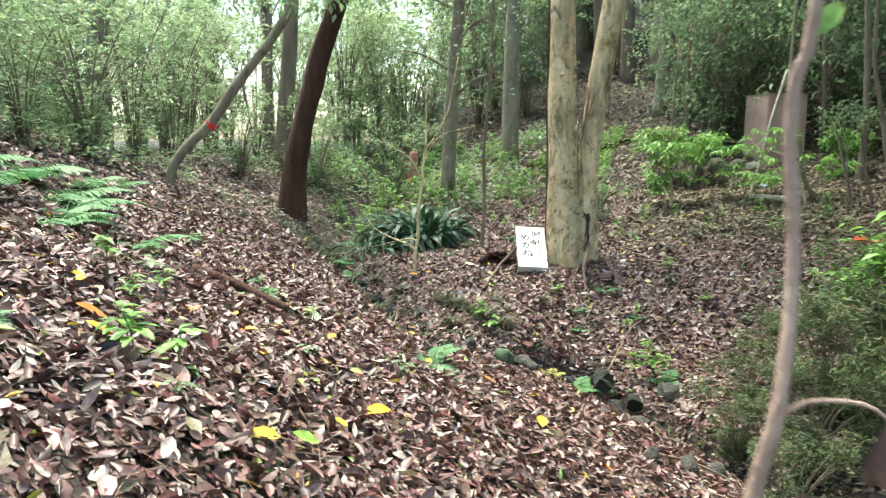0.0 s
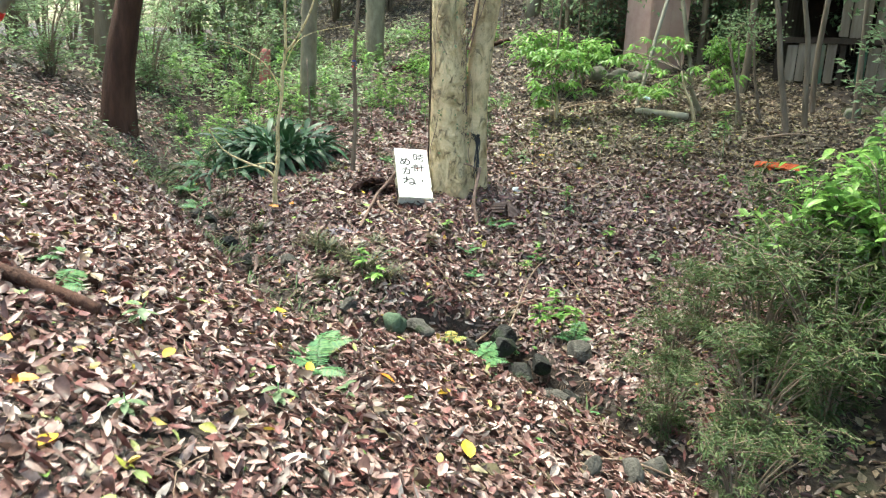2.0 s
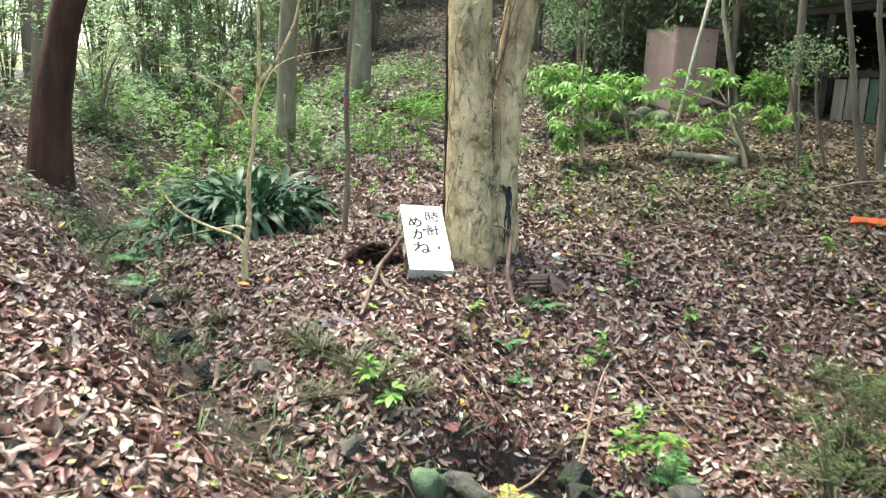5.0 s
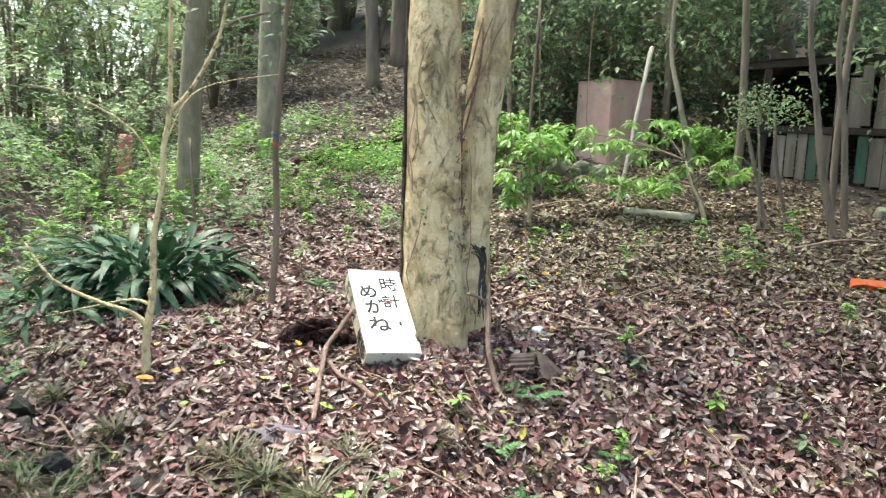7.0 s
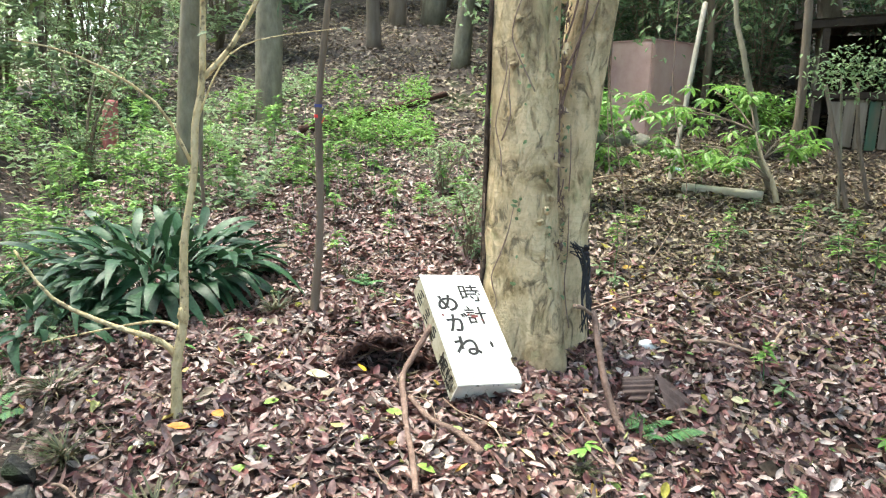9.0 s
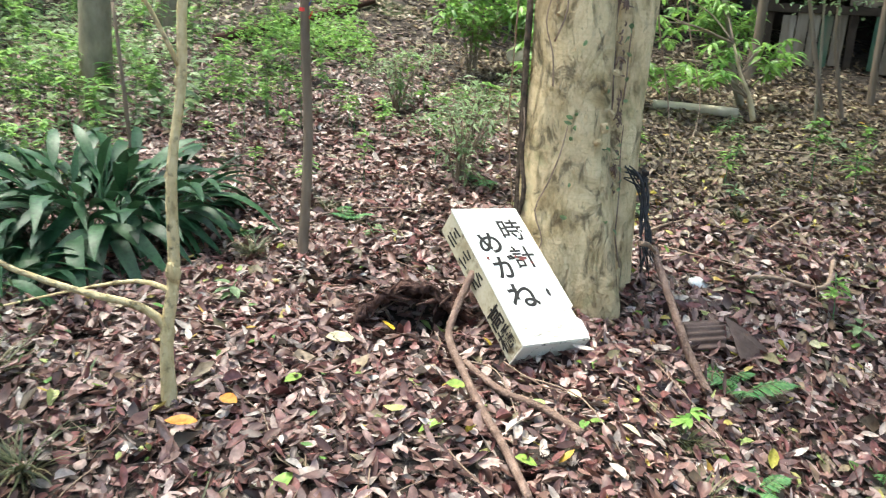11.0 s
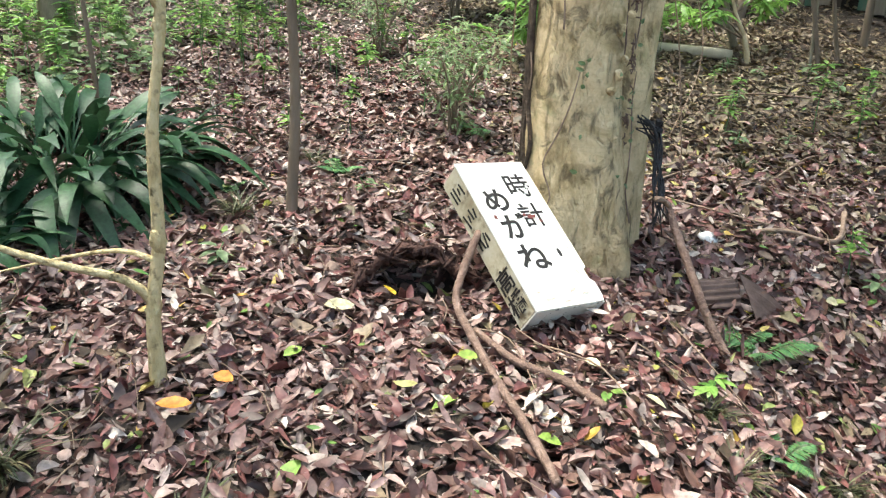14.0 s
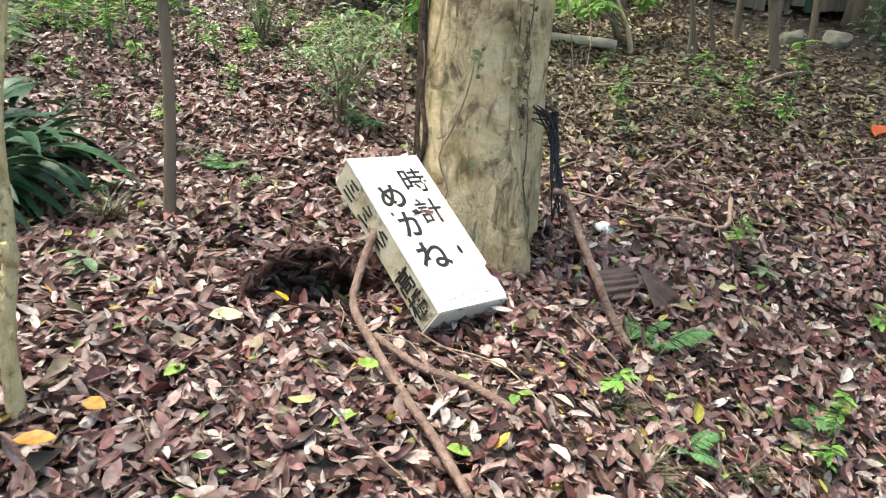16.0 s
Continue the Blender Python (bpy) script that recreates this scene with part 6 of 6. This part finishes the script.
# blue litter near the stones
for k, (x, y, s) in enumerate([(3.35, 5.9, 0.07), (0.47, -0.72, 0.035)]):
    bm = bmesh.new()
    bmesh.ops.create_icosphere(bm, subdivisions=2, radius=s, matrix=Matrix.Diagonal((1.0, 0.6, 0.5, 1)))
    for v in bm.verts:
        v.co += v.normal * s * 0.5 * noise.noise(v.co / s * 2)
    ob = part("plastic_scrap", bm, surface("pale_blue_plastic", [(0.35, 0.5, 0.6), (0.5, 0.65, 0.72)], 8, 0.4, 0.1), None, "", True)
    ob.location = on(x, y, s * 0.3)
    tagged(ob, "crumpled pale blue plastic scrap on the ground", "litter", "plastic scraps")

# thick stub standing in for a hanging red sheet far behind the sapling
stick("red_post", "faded red cloth-like marker in the undergrowth", [(-4.9, 8.5, gz(-4.9, 8.5) - 0.1), (-4.9, 8.5, gz(-4.9, 8.5) + 0.3), (-4.86, 8.5, gz(-4.9, 8.5) + 0.75)], 0.15, 0.10, surface("faded_red_cloth", [(0.36, 0.11, 0.10), (0.46, 0.18, 0.16)], 6, 0.7, 0.2), category="post", seed=90)

# ---- single bright leaves ----
YELLOW = leafy("yellow_leaf", [(0.75, 0.42, 0.03), (0.62, 0.44, 0.05)], 0.5, 0.25, per_object=True)
AMBER = leafy("orange_leaf", [(0.72, 0.28, 0.04), (0.6, 0.22, 0.04)], 0.5, 0.2, per_object=True)
CREAM = leafy("cream_leaf", [(0.62, 0.56, 0.34), (0.68, 0.62, 0.42)], 0.5, 0.2, per_object=True)
GREENL = leafy("green_leaf", [(0.22, 0.36, 0.06), (0.34, 0.46, 0.10)], 0.5, 0.2, per_object=True)
rl = random.Random(33)


def fallen_leaf(x, y, size, material, label, wide=0.6):
    a = rl.uniform(0, 6.28)
    nr = surface_normal(np.array([x]), np.array([y]))
    nr = unit(nr + np.array([[rl.uniform(-0.25, 0.25), rl.uniform(-0.35, 0.1), 0]]))
    al = np.array([[math.cos(a), math.sin(a), 0.0]])
    al = unit(al - nr * (al * nr).sum())
    size *= 1.18 if y < -3 else 1.0
    v, t = leaf_arrays(-al * size / 2, al, nr, size, size * wide, 0.15, rl.uniform(-0.15, 0.2))
    ob = new("fallen_leaf", fast_mesh("fallen_leaf", v, t, material))
    ob.location = on(x, y, 0.055)
    return tagged(ob, label, "leaf", "bright fallen leaves")


for x, y, s, m, lab in [(0.03, -7.42, 0.13, YELLOW, "large yellow leaf lying on brown litter"), (-0.15, -7.28, 0.14, AMBER, "large orange leaf lying on brown litter"), (0.9, -6.51, 0.13, YELLOW, "large yellow leaf lying on brown litter"), (0.5, -6.94, 0.10, CREAM, "pale cream leaf lying on brown litter"), (1.44, -5.1, 0.12, YELLOW, "large yellow leaf lying on brown litter"), (0.87, -7.5, 0.12, YELLOW, "large yellow leaf lying on brown litter"), (0.92, -6.98, 0.09, YELLOW, "small yellow leaf lying on brown litter"), (0.95, -7.33, 0.1, GREENL, "green fallen leaf on brown litter"),
                       (0.07, -3.99, 0.11, YELLOW, "large yellow leaf lying on brown litter"), (0.11, -5.51, 0.08, YELLOW, "small yellow leaf lying on brown litter"), (0.56, -4.9, 0.08, YELLOW, "small yellow leaf lying on brown litter"), (0.89, -4.46, 0.09, AMBER, "orange leaf lying on brown litter"), (1.2, -4.26, 0.08, YELLOW, "small yellow leaf lying on brown litter"), (-0.19, -4.57, 0.08, GREENL, "green fallen leaf on brown litter"), (-0.31, -5.07, 0.08, GREENL, "green fallen leaf on brown litter"), (-0.74, 0.2, 0.14, CREAM, "pale cream leaf lying on brown litter"), (-1.36, -0.35, 0.12, AMBER, "orange leaf lying on brown litter"), (-1.2, -0.22, 0.10, AMBER, "orange leaf lying on brown litter"), (-0.5, 0.35, 0.1, YELLOW, "narrow yellow leaf standing in the litter"),
                       (-0.3, -0.25, 0.09, GREENL, "green fallen leaf on brown litter"), (-0.95, -0.1, 0.09, GREENL, "green fallen leaf on brown litter"), (-0.45, -0.5, 0.1, GREENL, "green fallen leaf on brown litter"), (0.0, -0.4, 0.08, GREENL, "green fallen leaf on brown litter"), (0.2, -0.3, 0.08, CREAM, "pale cream leaf lying on brown litter"), (-1.0, -0.75, 0.11, GREENL, "green fallen leaf on brown litter"), (-0.15, -0.75, 0.09, GREENL, "green fallen leaf on brown litter"), (0.35, -0.55, 0.09, CREAM, "pale cream leaf lying on brown litter"), (1.9, -5.4, 0.09, AMBER, "orange leaf lying on brown litter"), (0.3, -6.6, 0.08, YELLOW, "small yellow leaf lying on brown litter"), (0.0, -6.3, 0.09, AMBER, "orange leaf lying on brown litter"), (2.9, 0.2, 0.1, CREAM, "pale cream leaf lying on brown litter"), (1.7, 0.15, 0.09, CREAM, "pale cream leaf lying on brown litter"), (-0.6, -6.9, 0.1, YELLOW, "yellow leaf lying on the bank"), (-0.35, -7.6, 0.1, AMBER, "orange leaf lying on the bank")]:
    fallen_leaf(x, y, s, m, lab)

# crumpled lilac-grey plastic sheet on the far bank
LILAC = surface("lilac_grey_plastic", [(0.07, 0.055, 0.07), (0.14, 0.115, 0.14)], 8, 0.55, 0.2, 30, spec=0.3)
ob = part("plastic_sheet", bent(lambda u, v: (0.34 * (u - 0.5) + 0.03 * math.sin(v * 5), 0.2 * (v - 0.5), 0.03 * noise.noise(Vector((u * 5, v * 4, 3))) + 0.015 * math.sin(u * 9 + v * 4)), 22, 14, 0.002), LILAC, None, "", True)
ob.location = on(-0.32, -1.08, 0.03)
ob.rotation_euler = (0.16, 0.05, 0.3)
tagged(ob, "crumpled lilac-grey plastic sheet lying on leaves", "plastic sheet")

# dark sedge tufts
SEDGE = leafy("dark_sedge", [(0.03, 0.045, 0.02), (0.06, 0.075, 0.032), (0.11, 0.105, 0.05), (0.17, 0.14, 0.075)], 0.6, 0.2)


def tuft(x, y, s, seed):
    R = np.random.default_rng(seed)
    n = 90
    a = R.uniform(0, 6.28, n)
    al = np.stack([np.cos(a) * 0.6, np.sin(a) * 0.6, R.uniform(0.4, 1.3, n)], -1)
    L = R.uniform(0.5, 1.1, n) * s
    ob = new("sedge_tuft", fast_mesh("sedge_tuft", *leaf_arrays(R.normal(0, 0.02, (n, 3)) * np.array([1, 1, 0]), al, np.tile([0.1, 0.1, 1.0], (n, 1)), L, L * 0.04 + 0.0015, 0.1, 0.5), SEDGE))
    ob.location = on(x, y, 0.0)
    return tagged(ob, "dark green tuft of fine sedge in the litter", "grass", "sedge tufts")


for k, (x, y, s) in enumerate([(0.1, -1.85, 0.3), (-0.1, -1.7, 0.26), (-0.55, -1.35, 0.26), (0.3, -1.95, 0.28), (-0.35, -1.55, 0.24), (-1.3, -0.95, 0.24), (-1.9, -0.4, 0.26), (-2.2, 0.2, 0.26), (0.05, -1.3, 0.2), (0.62, -0.5, 0.14), (-1.15, 1.35, 0.2), (-0.7, 2.1, 0.16), (0.5, -0.85, 0.16), (1.15, -0.7, 0.14), (0.6, 3.6, 0.2), (-0.35, -1.5, 0.18), (1.35, -1.5, 0.2), (0.35, -1.9, 0.2), (-0.2, -2.1, 0.2), (-0.9, -1.7, 0.18), (1.6, 0.7, 0.14), (2.1, 1.6, 0.16)]):
    tuft(x, y, s, k)
for k, (x, y, s) in enumerate([(1.25, -2.93, 0.75), (1.35, -3.15, 0.45), (2.05, -1.75, 0.7), (1.5, -1.75, 0.5), (2.2, -2.9, 0.75)]):
    fern(x, y, 5, s, k + 200)
yellow_fronds = []
for m in FRONDS:
    c = m.copy()
    c.materials.clear()
    c.materials.append(FRESH_LITTER)
    yellow_fronds.append(c)
f = holder("fern", "yellowing fern hanging over the gully edge", "fern", "ferns", 1.02, -2.62, gz(1.02, -2.62) + 0.03)
for k in range(4):
    o = piece("frond", yellow_fronds[k % 3], f)
    o.matrix_local = pose(0, 0, 0, 0, -8, 35 + 62 * k) @ Matrix.Scale(0.5, 4)
